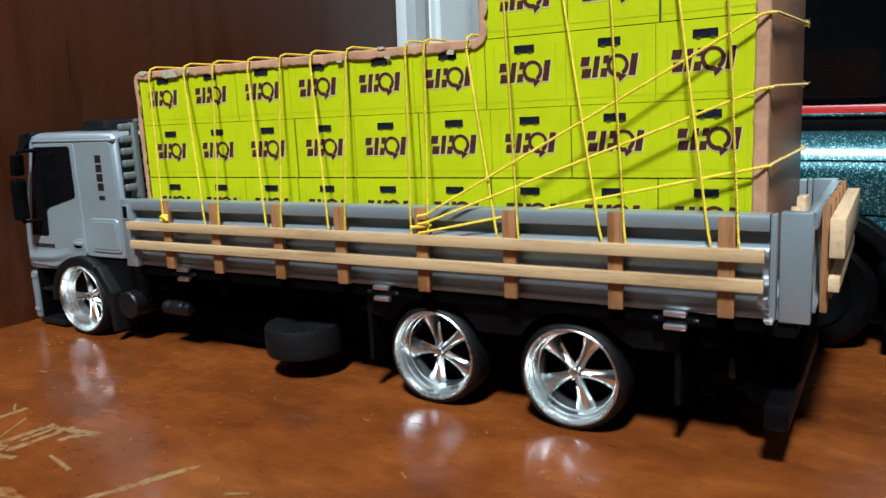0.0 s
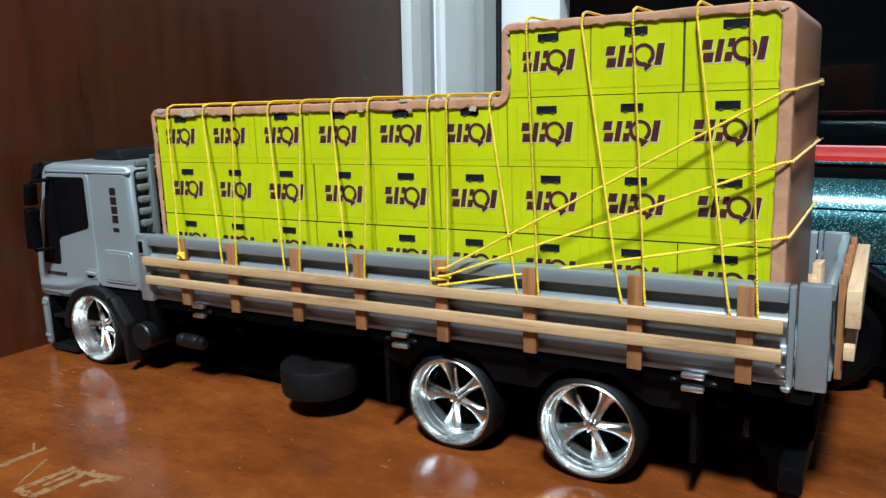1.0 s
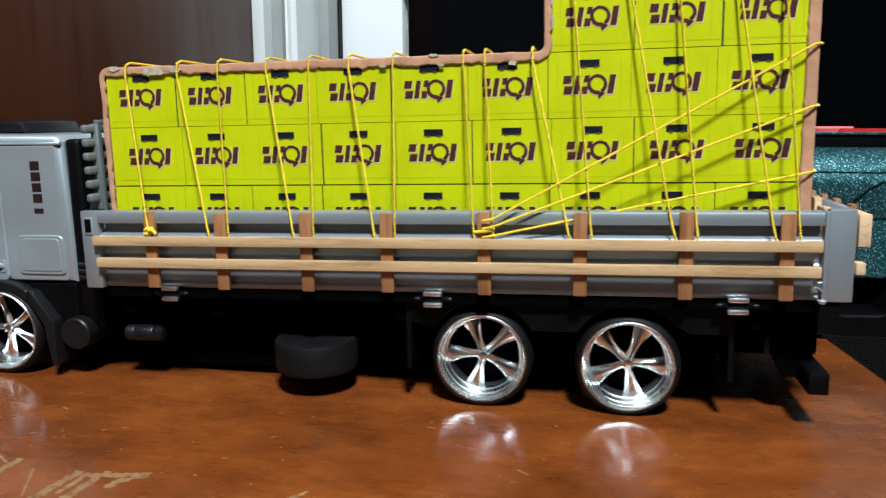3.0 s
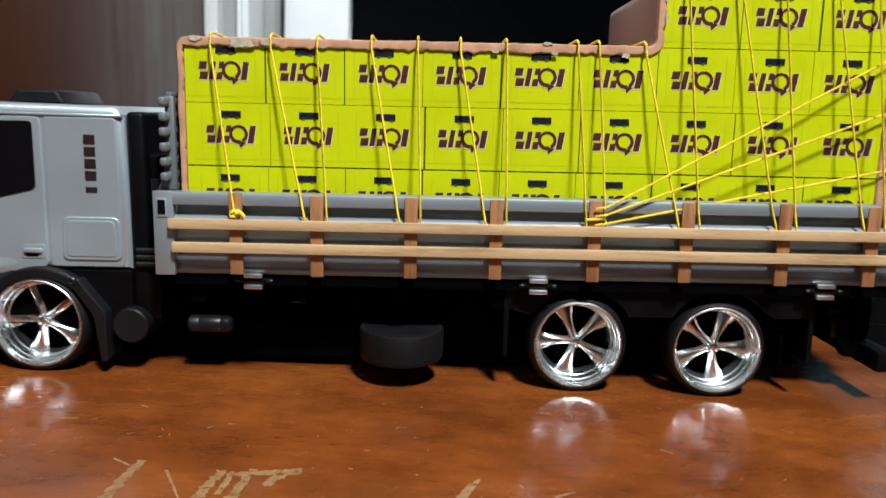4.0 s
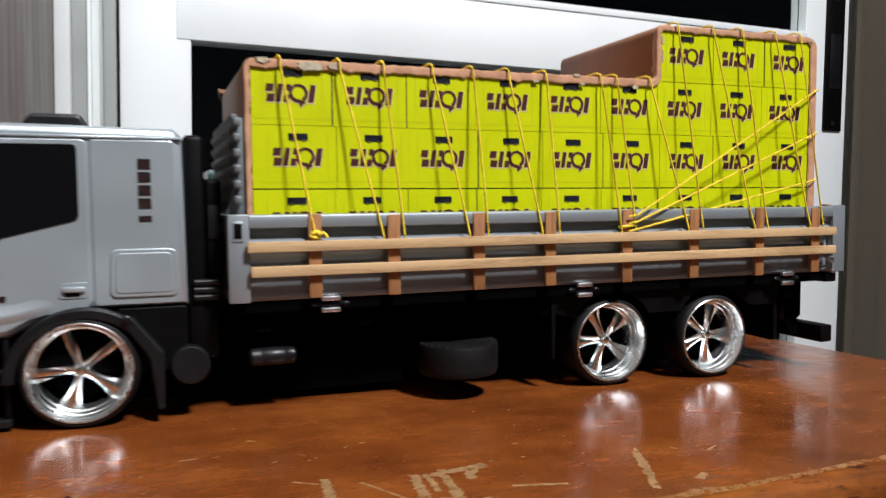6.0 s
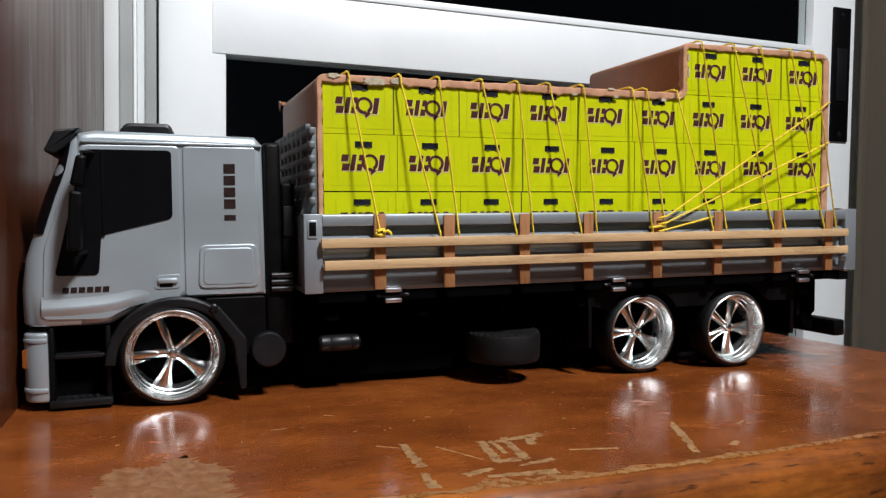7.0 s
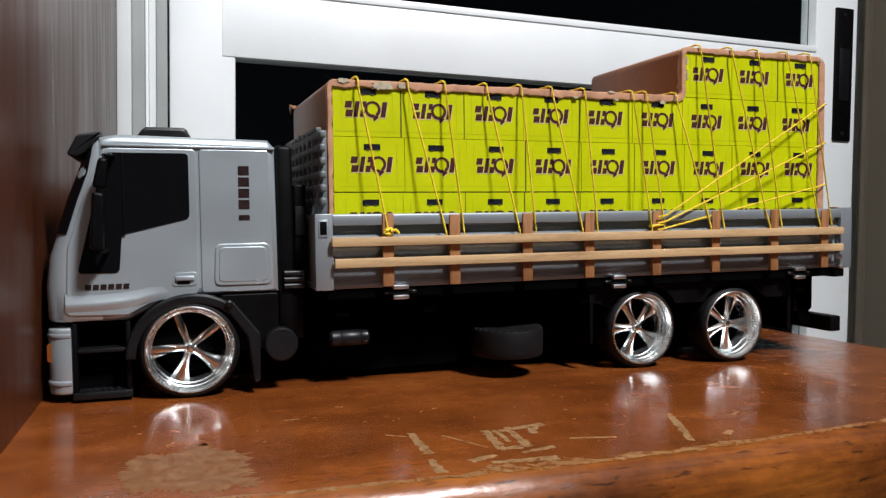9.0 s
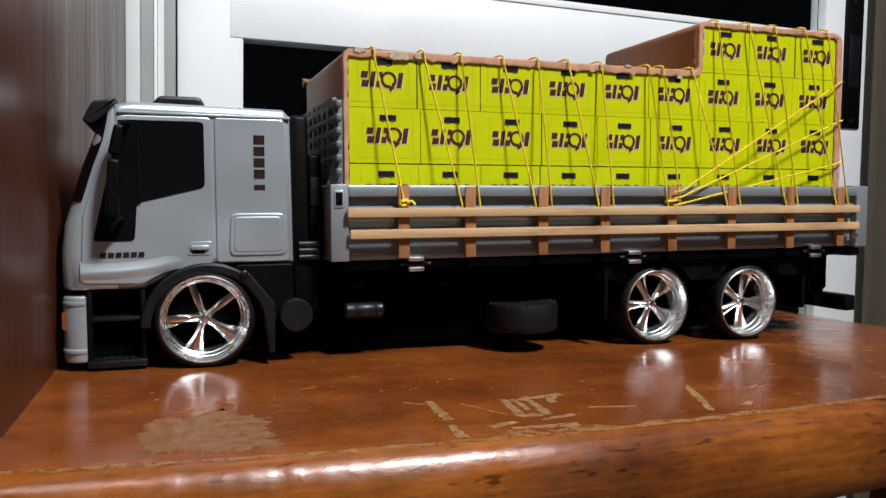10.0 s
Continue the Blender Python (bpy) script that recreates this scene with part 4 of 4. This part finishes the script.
# wheels: thin tyres on deep five-spoke chrome rims; turn is the angle at which the wheel stands
def wheel(x, m, far, turn, z=0.0272):
    R = 0.0272
    s = -1 if not far else 1
    y = m(0.0135)
    tyre_p = [(0.0242, 0.0003), (0.0252, -0.0004), (0.0262, 0.0004), (0.0270, 0.0022), (0.0272, 0.0036), (0.0272, 0.0170), (0.0264, 0.0195), (0.0242, 0.0200)]
    w = part("wheel", lathe([(r, -s * h) for r, h in tyre_p], (x, y, z), "y", 56, closed=True), RUBBER, truck, "thin black tyre on a chrome rim")
    for k in range(44):
        a = 2 * math.pi * (k + 0.5) / 44
        t = block(-0.0011, 0.0011, -0.0058, 0.0058, -0.0003, 0.0005)
        t.transform(Matrix.Translation((x, y - s * 0.0103, z)) @ Matrix.Rotation(a, 4, "Y") @ Matrix.Translation((0, 0, R - 0.0004)))
        tread = t if k == 0 else merge(tread, t)
    part("tread", tread, RUBBER, w)
    # rolled outer lip, a groove, then the barrel stepping inwards in three rings
    rim_p = [(0.0243, 0.0002), (0.0242, -0.0008), (0.0238, -0.0012), (0.0232, -0.0010), (0.0228, -0.0003), (0.0226, 0.0008), (0.0224, 0.0014), (0.0222, 0.0013), (0.0220, 0.0018), (0.0218, 0.0034), (0.0216, 0.0044), (0.0211, 0.0047), (0.0209, 0.0053), (0.0207, 0.0078), (0.0204, 0.0086), (0.0199, 0.0089), (0.0197, 0.0096)]
    rim_p += [(0.0194, 0.0128), (0.0188, 0.0138), (0.0188, 0.0160), (0.0243, 0.0165)]
    part("rim", lathe([(r, -s * h) for r, h in rim_p], (x, y, z), "y", 72, closed=True), CHROMERIM, w, "deep polished chrome rim")
    for k in range(5):
        a = radians(turn + 72 * k)
        o = bmesh.new()
        rings = []
        for f in range(13):
            t = f / 12
            r = 0.0026 + t * 0.0176
            wd = 0.0025 + 0.0003 * t + 0.0034 * t ** 2.2
            dep = 0.0078 + 0.0012 * math.sin(t * math.pi) + 0.0022 * t * t
            crown = 0.0013 - 0.0006 * t
            ring = []
            for c, e in ((-1, 0.0022), (-0.92, 0.0010), (-0.55, -0.2 * crown), (-0.18, -crown), (0.18, -crown), (0.55, -0.2 * crown), (0.92, 0.0010), (1, 0.0022), (0.5, 0.0044), (-0.5, 0.0044)):
                ring.append(o.verts.new((r, -s * (dep + e), c * wd)))
            rings.append(ring)
        for u, v in zip(rings, rings[1:]):
            for q in range(10):
                o.faces.new((u[q], u[(q + 1) % 10], v[(q + 1) % 10], v[q]))
        o.faces.new(rings[0]), o.faces.new(rings[-1][::-1])
        o.transform(Matrix.Translation((x, y, z)) @ Matrix.Rotation(-a, 4, "Y"))
        part("spoke", o, CHROME, w)
    part("hub", lathe([(0.0044, -s * 0.0150), (0.0044, -s * 0.0084), (0.0038, -s * 0.0076), (0.0026, -s * 0.0073), (0.0021, -s * 0.0058), (0.0008, -s * 0.0054)], (x, y, z), "y", 20), CHROME, w)
    for k in range(5):
        a = radians(turn + 36 + 72 * k)
        part("wheel_nut", lathe([(0.0007, -s * 0.0090), (0.0007, -s * 0.0062), (0.0004, -s * 0.0057)], (x + 0.0033 * math.cos(a), y, z + 0.0033 * math.sin(a)), "y", 8), CHROME, w)
    part("brake_drum", lathe([(0.0150, -s * 0.0160), (0.0150, -s * 0.0195), (0.0100, -s * 0.0220)], (x, y, z), "y", 24), SHADE, w)


for wx, turn in ((-0.372, 110), (-0.077, 112), (0.0, 138)):
    zc = 0.0272
    wheel(wx, lambda y: y, False, turn, zc)
    wheel(wx, lambda y: 2 * MID - y, True, turn, zc)
    part("axle", lathe([(0.0035, 0.022), (0.0035, 0.128)], (wx, 0, zc), "y", 12), SHADE, truck)

for ob in truck.children:
    if not ob.name.startswith(("wheel", "axle")):
        sloped(ob)

# ---- cargo: a stepped box covered in brown leatherette with printed crate fronts ----
BX0, BX1, BXS = -0.2930, 0.0848, -0.0440
ZL, ZH, BF, BB = 0.1865, 0.2205, 0.0160, 0.1345
cargo = base("cargo_box", (-0.10, 0.077, 0.0666), "stepped brown covered box with lime-green crate fronts on the truck bed", "box")
outline = rounded([(BX0, 0.0670), (BX1, 0.0670), (BX1, ZH), (BXS, ZH), (BXS, ZL), (BX0, ZL)], 0.006, 6)
bb = prism(outline, "y", BF, BB, 0.0012, 2)
part("cover", bb, CARD, cargo, "brown leatherette covering")
lip_t = 0.0040


def lip(path, seed, label=""):
    """The torn, uneven fold of the covering along the front edge; path rows: x, z, width."""
    rnd = random.Random(seed)
    P, W = [], []
    for (ax, az, aw), (bx, bz, bw) in zip(path, path[1:]):
        n = max(1, round(math.hypot(bx - ax, bz - az) / 0.0016))
        for k in range(n):
            t = k / n
            P.append(Vector((ax + (bx - ax) * t, 0, az + (bz - az) * t)))
            W.append(aw + (bw - aw) * t)
    o = bmesh.new()
    rows = []
    for k, p in enumerate(P):
        d = (P[min(k + 1, len(P) - 1)] - P[max(k - 1, 0)]).normalized()
        n = Vector((d.z, 0, -d.x))
        w = W[k] * (1 + (0.08 if p.x > BX1 - 0.002 else 0.26) * noise.noise(Vector((k * 0.11, seed, 0))) + (0.12 if p.x > BX1 - 0.002 else 0.40) * noise.noise(Vector((k * 0.47, seed, 4)))) + rnd.uniform(-0.0002, 0.0002) * (p.x < BX1 - 0.002)
        b = 0.0005 * noise.noise(Vector((k * 0.09, seed + 5, 0))) + 0.0004 * noise.noise(Vector((k * 0.37, seed + 2, 0)))
        b *= 0.35 if p.x > BX1 - 0.002 else 1.0
        out = []
        for u, yy in ((0.0002 + b, 0.0200), (-0.0003 + b, 0.0155), (-0.0002 + b, 0.0142), (0.0003 + b, 0.0136 + b * 0.2), (w * 0.5, 0.0134 + b * 0.3), (w * 0.88, 0.0136 - b * 0.3), (w, 0.0143)):
            out.append(o.verts.new((p.x + n.x * u, yy, p.z + n.z * u)))
        rows.append(out)
    for u, v in zip(rows, rows[1:]):
        for q in range(6):
            o.faces.new((u[q], u[q + 1], v[q + 1], v[q]))
    bmesh.ops.recalc_face_normals(o, faces=o.faces[:])
    bmesh.ops.solidify(o, geom=o.faces[:], thickness=0.0005)
    return part("fold", o, FOLD, cargo, label)


def corner(cx, cz, r, a0, a1, w0, w1):
    return [(cx + r * math.cos(radians(a0 + (a1 - a0) * k / 6)), cz + r * math.sin(radians(a0 + (a1 - a0) * k / 6)), w0 + (w1 - w0) * k / 6) for k in range(7)]


CR = 0.0075
fold_path = [(BX0, 0.0700, 0.0030)] + corner(BX0 + 0.005, ZL - 0.005, 0.005, 180, 90, 0.0032, 0.0046)
fold_path += corner(BXS - 0.004, ZL + 0.004, 0.004, -90, 0, 0.0046, 0.0036)
fold_path += corner(BXS + 0.005, ZH - 0.005, 0.005, 180, 90, 0.0036, 0.0036) + corner(BX1 - CR, ZH - CR, CR, 90, 0, 0.0040, 0.0056) + [(BX1, 0.0700, 0.0058)]
lip(fold_path, 1)
for x, z, w, h in ((-0.2595, ZL - 0.0028, 0.0150, 0.0034), (-0.246, ZL - 0.0022, 0.0080, 0.0026), (-0.2835, ZL - 0.0008, 0.0070, 0.0022), (-0.128, ZL - 0.0042, 0.0040, 0.0014), (-0.101, ZL + 0.0002, 0.0050, 0.0012), (-0.097, ZL - 0.0046, 0.0040, 0.0014), (-0.060, ZL - 0.0050, 0.0046, 0.0018), (-0.0400, 0.2010, 0.0016, 0.0050), (-0.0402, 0.2110, 0.0016, 0.0040), (0.0800, 0.2175, 0.0030, 0.0012), (-0.050, ZL - 0.0026, 0.0030, 0.0016)):
    r = random.Random(int((x + 1) * 1e4))
    pts = []
    for a in range(26):
        q = 2 * math.pi * a / 26
        e = r.uniform(0.62, 1.12)
        pts.append((x + w * 0.55 * e * math.cos(q), z + h * 0.75 * e * math.sin(q)))
    part("torn_patch", prism(pts, "y", 0.0129, 0.0134), TORN, cargo, "torn pale paper")

tf = bmesh.new()
prism([(0.1340, 0.1850), (0.1362, 0.1826), (0.1378, 0.1834), (0.1390, 0.1806), (0.1402, 0.1836), (0.1430, 0.1830), (0.1412, 0.1852), (0.1420, 0.1880), (0.1390, 0.1866), (0.1360, 0.1872)], "x", BX0 - 0.0016, BX0 - 0.0008, bm=tf)
prism([(0.1330, 0.1842), (0.1360, 0.1842), (0.1366, 0.1862), (0.1330, 0.1864)], "x", BX0 - 0.0010, BX0 + 0.002, bm=tf)
part("torn_corner", tf, CARD, cargo)

# printed crates
CW, CH = 0.0410, 0.0329


def emblem_shapes():
    """The crate's mark in plain slanted blocks and a ring with an arrow head."""
    h = 0.0046
    out = []
    for x, w, z0, z1 in ((-0.0116, 0.0040, 0.0006, h), (-0.0104, 0.0042, -h, -0.0006), (-0.0062, 0.0025, -h, h), (-0.0022, 0.0030, -h, -0.0008), (-0.0020, 0.0026, 0.0012, h), (0.0106, 0.0030, -h, h)):
        a, b = 0.16 * z0, 0.16 * z1
        out.append(("emblem_block", prism([(x - w / 2 + a, z0), (x + w / 2 + a, z0), (x + w / 2 + b, z1), (x - w / 2 + b, z1)], "y", -0.00022, 0)))
    oo, ii = arc(0.0036, 0.0, 0.0050, -60, 285, 22), arc(0.0036, 0.0003, 0.0033, -60, 285, 22)
    out.append(("emblem_ring", prism(oo + ii[::-1], "y", -0.00024, 0)))
    out.append(("emblem_arrow", prism([(0.0034, -0.0030), (0.0076, -0.0044), (0.0044, -0.0072)], "y", -0.00026, 0)))
    pale = None
    for n, b in out:
        c = b.copy()
        mid = sum((v.co for v in c.verts), Vector()) / len(c.verts)
        grow = 1.05 if n == "emblem_ring" else 1.09
        for v in c.verts:
            v.co = Vector((mid.x + (v.co.x - mid.x) * grow + 0.0002, v.co.y * 0.5, mid.z + (v.co.z - mid.z) * grow - 0.0003))
        pale = merge(pale, c)
    return [("emblem_rim", mesh_of("emblem_rim", pale, HALO))] + [(n, mesh_of(n, b, MAROON)) for n, b in out]


EMBLEM = emblem_shapes()
slot_b = block(-0.0051, 0.0051, -0.00020, 0, -0.0018, 0.0018)
SLOTM = mesh_of("handle_slot", slot_b, SLOT)
DOTM = mesh_of("slot_glint", block(-0.0009, 0.0009, -0.00028, 0, -0.0003, 0.0005), JOINT)
ridge_b = block(-CW / 2 + 0.0006, CW / 2 - 0.0006, -0.00010, 0, -0.0003, 0.0003)
RIDGEM = mesh_of("ridge", ridge_b, LIMEDK)
RIBM = mesh_of("rib", block(-0.0003, 0.0003, -0.00008, 0, -0.0120, 0.0120), LIMEDK)


def piece(name, me, parent, x, y, z):
    ob = new(name, me)
    ob.matrix_basis = pose(x, y, z)
    m = parent.matrix_parent_inverse
    ob.parent = parent
    ob.matrix_parent_inverse = (parent.parent.matrix_basis @ m @ parent.matrix_basis).inverted()
    return ob


part("joint_sheet", block(BX0 + 0.004, BX1 - 0.004, 0.0154, 0.0160, 0.0680, ZL - 0.001), JOINT, cargo)
part("joint_sheet", block(BXS + 0.004, BX1 - 0.004, 0.0154, 0.0160, ZL - 0.001, ZH - 0.001), JOINT, cargo)
rnd = random.Random(7)
for row, ztop in enumerate((0.1200, 0.1533, 0.1861, 0.2190)):
    shift = (0.0, 0.0008, -0.0010, 0.0006)[row]
    for col in range(9):
        if row == 3 and col < 6:
            continue
        xc = -0.2670 + CW * col + shift + rnd.uniform(-0.0004, 0.0004)
        x0, x1 = xc - CW / 2 + 0.00025, xc + CW / 2 - 0.00025
        if col == 0:
            x0 = BX0 + 0.0035
        if col == 8:
            x1 = BX1 - 0.0055
        z1 = min(ztop, ZL - 0.001 if (row == 2 and col < 6) else ZH - 0.001)
        z0 = max(ztop - CH, 0.0820)
        yf = 0.0150 + rnd.uniform(-0.00008, 0.00008)
        crate = part("crate_front", block(x0, x1, yf, 0.0156, z0 + 0.0002, z1 - 0.0002), LIME, cargo)
        piece("handle_slot", SLOTM, crate, xc, yf, ztop - 0.0060)
        for dx in (-0.0028, 0.0030):
            piece("slot_glint", DOTM, crate, xc + dx, yf - 0.0001, ztop - 0.0078)
        dx = rnd.uniform(-0.0006, 0.0006)
        for name, me in EMBLEM:
            piece(name, me, crate, xc + dx, yf, ztop - 0.0164)
        if ztop - CH > 0.0820:
            piece("ridge", RIDGEM, crate, xc, yf, ztop - 0.0295)
        for dx in (-0.0155, 0.0155):
            if z0 < ztop - 0.031:
                piece("rib", RIBM, crate, xc + dx, yf, ztop - 0.0160)


CARGO_SHIFT = 0.003
cargo.matrix_basis = pose(0, CARGO_SHIFT, 0) @ cargo.matrix_basis
sloped(cargo)


# ---- lashing ropes of twisted yellow twine ----
def rope(name, path, label, mat=None, loose=0.0):
    P = resample(path, 0.0007)
    o = bmesh.new()
    for s in (0, math.pi):
        Q, run = [], 0.0
        for k, p in enumerate(P):
            d = (P[min(k + 1, len(P) - 1)] - P[max(k - 1, 0)]).normalized()
            a = d.cross(Vector((0.31, 0.2, 0.93))).normalized()
            b = d.cross(a)
            if k:
                run += (p - P[k - 1]).length
            w = run / 0.0028 * 2 * math.pi + s
            Q.append(p + (a * math.cos(w) + b * math.sin(w)) * 0.00031)
        tube(Q, 0.00042, 5, bm=o)
    return sloped(thing(name, o, mat or ROPE, label, "rope", "lashing ropes"))


TOPS = (-0.275, -0.244, -0.220, -0.192, -0.168, -0.146, -0.122, -0.085, -0.074, -0.050, -0.030, -0.003, 0.020, 0.047, 0.068)
FEET = (-0.2610, -0.2250, -0.2135, -0.1762, -0.1650, -0.1315, -0.1205, -0.0790, -0.0690, -0.0310, -0.0200, 0.0200, 0.0305, 0.0660, 0.0770)
for n, (xt, xb) in enumerate(zip(TOPS, FEET)):
    zt = ZH if xt > BXS else ZL
    yb = 0.0010
    path = [(xb, 0.0030, 0.0905), (xb, yb, 0.0950), (xb + (xt - xb) * 0.1, yb + 0.0012, 0.1040), (xt, 0.0138, zt - 0.0040), (xt, 0.0152, zt + 0.0010), (xt, 0.0200, zt + 0.0026), (xt, BB, zt + 0.0018), (xt, BB + 0.0045, zt - 0.002), (xt, BB + 0.0045, 0.1080)]
    rope("lashing_rope", path, "yellow twisted twine stretched over the cargo to the bed side")
# the knot on the first upright
kb = bmesh.new()
for a in range(3):
    pts = [(-0.2610 + 0.0023 * math.cos(t * 0.55 + a) , 0.0012 - 0.0013 * math.sin(t * 0.9 + a * 2) , 0.0968 + 0.0016 * math.sin(t * 0.55 + a * 1.3)) for t in range(13)]
    tube(pts, 0.0008, 7, bm=kb)
tube([(-0.2600, -0.0005, 0.0970), (-0.2575, -0.0015, 0.0978), (-0.2562, -0.0010, 0.0966), (-0.2555, -0.0008, 0.0954)], 0.0009, 7, bm=kb)
sloped(thing("rope_knot", kb, ROPE, "small tight knot of yellow twine on the first upright", "knot"))
for zf, zr, z0 in ((0.1850, 0.1890, 0.1030), (0.1562, 0.1580, 0.0990), (0.1250, 0.1245, 0.0945)):
    rope("diagonal_rope", [(-0.0745, 0.0005, z0), (-0.0690, -0.0003, z0 + 0.001), (BX1 - 0.0030, 0.0138, zf), (BX1 + 0.0010, 0.0165, zf + 0.0006)], "yellow twine pulled diagonally round the end of the cargo")
    tail = rope("rope_end", [(BX1 + 0.0010, 0.0165, zf + 0.0006), (BX1 + 0.0016, 0.0230, zf + 0.001), (BX1 + 0.0014, 0.1380, zr)], "pale frayed twine across the back of the cargo", ROPEEND)
    fray = bmesh.new()
    r = random.Random(int(zf * 1e4))
    for k in range(16):
        p = Vector((BX1 + 0.0014, 0.1380 - 0.010 * r.random() ** 2, zr + 0.0004 - 0.0008 * r.random()))
        d = Vector((r.uniform(-0.6, 1.0), r.uniform(-0.7, 0.3), r.uniform(-0.8, 0.9))).normalized() * r.uniform(0.0010, 0.0026)
        tube([p, p + d * 0.5 + Vector((0, 0, r.uniform(-0.0003, 0.0003))), p + d], 0.00013, 4, bm=fray)
    sloped(part("fray", fray, ROPEEND, tail, "loose pale fibres"))
wrap = bmesh.new()
tube([(-0.0790, 0.0042, 0.0968), (-0.0785, 0.0012, 0.0971), (-0.0740, 0.0006, 0.0976), (-0.0695, 0.0012, 0.0980), (-0.0690, 0.0042, 0.0982)], 0.0008, 6, bm=wrap)
sloped(thing("rope_wrapping", wrap, ROPE, "turns of yellow twine wound round a wooden upright", "rope"))

# spare sticks of pale wood in the gap behind the cargo
for k, (y, a) in enumerate(((0.0300, 6), (0.0480, -5))):
    st = block(-0.0018, 0.0018, -0.0050, 0.0050, 0, 0.0400 + 0.003 * k, 0.0004)
    ob = thing("wood_stick", st, SLATY, "short pale wooden stick standing behind the cargo", "stick", "loose sticks")
    ob.matrix_basis = pose(0.0945 + 0.001 * k, y, 0.0668, 0, 0, a)
    sloped(ob)

# ---- the teal model car behind ----
car = base("toy_car", (0.0, 0.27, 0.0), "large teal metal-flake model car with black wheel arches", "toy car")
CY0, CY1 = 0.192, 0.352
arch_r = arc(0.088, 0.036, 0.053, 180, 8, 20)
arch_f = arc(-0.220, 0.036, 0.046, 180, 0, 18)
side = [(-0.298, 0.032), (-0.268, 0.030)] + arch_f + [(-0.172, 0.030), (0.034, 0.030)] + arch_r + [(0.1425, 0.043), (0.212, 0.043), (0.218, 0.060), (0.216, 0.0865), (-0.306, 0.0865), (-0.308, 0.060)]
cbm = prism(side, "y", CY0 + 0.005, CY1 - 0.005, 0.002, 2)
part("body", cbm, TEAL, car, "teal metal-flake body")
half = [(CY0 + 0.0055, 0.0840), (CY0 + 0.0030, 0.0920), (CY0 + 0.0010, 0.1010), (CY0 + 0.0001, 0.1090), (CY0 + 0.0004, 0.1145), (CY0 + 0.0018, 0.1162), (CY0 + 0.0019, 0.1172), (CY0 + 0.0010, 0.1180), (CY0 + 0.0030, 0.1235), (CY0 + 0.0075, 0.1290), (CY0 + 0.0140, 0.1322), (CY0 + 0.0240, 0.1338)]
part("shoulder", prism(half + [(CY0 + CY1 - y, z) for y, z in half[::-1]], "x", -0.300, 0.210, 0.003, 3), TEAL, car)
part("waist_rail", block(-0.285, 0.200, CY0 + 0.024, CY1 - 0.024, 0.1330, 0.1435, 0.0015), BLACK, car)
part("trim_line", block(-0.285, 0.200, CY0 + 0.022, CY0 + 0.026, 0.1428, 0.1445, 0.0005), TEAL, car)
part("seat", prism(rounded([(0.020, 0.1431), (0.135, 0.1431), (0.132, 0.1448), (0.118, 0.1464), (0.020, 0.1460)], 0.003), "y", CY0 + 0.030, CY1 - 0.030, 0.004), RED, car, "red seat top")
part("seat", prism(rounded([(0.150, 0.1431), (0.194, 0.1431), (0.190, 0.1455), (0.155, 0.1455)], 0.003), "y", CY0 + 0.030, CY1 - 0.030, 0.004), RED, car, "red seat top")
part("cowl", prism(rounded([(-0.280, 0.1426), (-0.100, 0.1426), (-0.110, 0.1456), (-0.280, 0.1446)], 0.003), "y", CY0 + 0.020, CY1 - 0.020, 0.003), BLACK, car)
for cx, ra in ((0.088, 0.0550), (-0.220, 0.0485)):
    part("arch_lining", prism(arc(cx, 0.036, ra, 180, -25, 22) + arc(cx, 0.036, ra - 0.010, -25, 180, 22), "y", CY0 - 0.006, CY0 + 0.030, 0.002), BLACK, car)
    w = part("wheel", lathe([(0.018, 0.002), (0.031, -0.002), (0.036, 0.002), (0.036, 0.030), (0.031, 0.034), (0.018, 0.032)], (cx, CY0 + 0.004, 0.036), "y", 48), BLACK, car)
    part("rim", lathe([(0.004, 0.004), (0.020, 0.001), (0.022, -0.001), (0.022, 0.004)], (cx, CY0 + 0.004, 0.036), "y", 32), BLACK, w)
    part("wheel", lathe([(0.018, 0.002), (0.031, -0.002), (0.036, 0.002), (0.036, 0.030), (0.031, 0.034), (0.018, 0.032)], (cx, CY1 - 0.040, 0.036), "y", 48), RUBBER, car)
part("side_skirt", prism(rounded([(0.137, 0.003), (0.205, 0.003), (0.205, 0.042), (0.190, 0.042), (0.180, 0.020), (0.152, 0.019), (0.1435, 0.042), (0.137, 0.042)], 0.003), "y", CY0 - 0.008, CY0 + 0.030, 0.002), BLACK, car)
part("underbody", block(-0.290, 0.205, CY0 + 0.030, CY1 - 0.030, 0.012, 0.034, 0.003), BLACK, car)
part("side_skirt", block(-0.170, 0.030, CY0 - 0.002, CY0 + 0.030, 0.010, 0.034, 0.003), BLACK, car)
hr = part("handle_recess", prism(rounded([(0.141, 0.1195), (0.166, 0.1195), (0.164, 0.1275), (0.145, 0.1275)], 0.0038, 5), "y", CY0 + 0.0075, CY0 + 0.0300, 0.0004), BLACK, car)
part("handle", block(0.152, 0.170, CY0 + 0.0055, CY0 + 0.0085, 0.1205, 0.1255, 0.0006), TEAL, hr)
part("seam", prism([(0.131, 0.0735), (0.166, 0.1065), (0.190, 0.1200), (0.190, 0.1190), (0.1665, 0.1056), (0.1316, 0.0728)], "y", CY0 - 0.0003, CY0 + 0.008), BLACK, car)
part("arch_highlight", tube([(0.088 + 0.0552 * math.cos(radians(a)), CY0 - 0.0062, 0.036 + 0.0552 * math.sin(radians(a))) for a in range(80, 146, 5)], 0.0024, 8), BED, car, "pale grey bar painting the highlight on the wheel-arch lip")
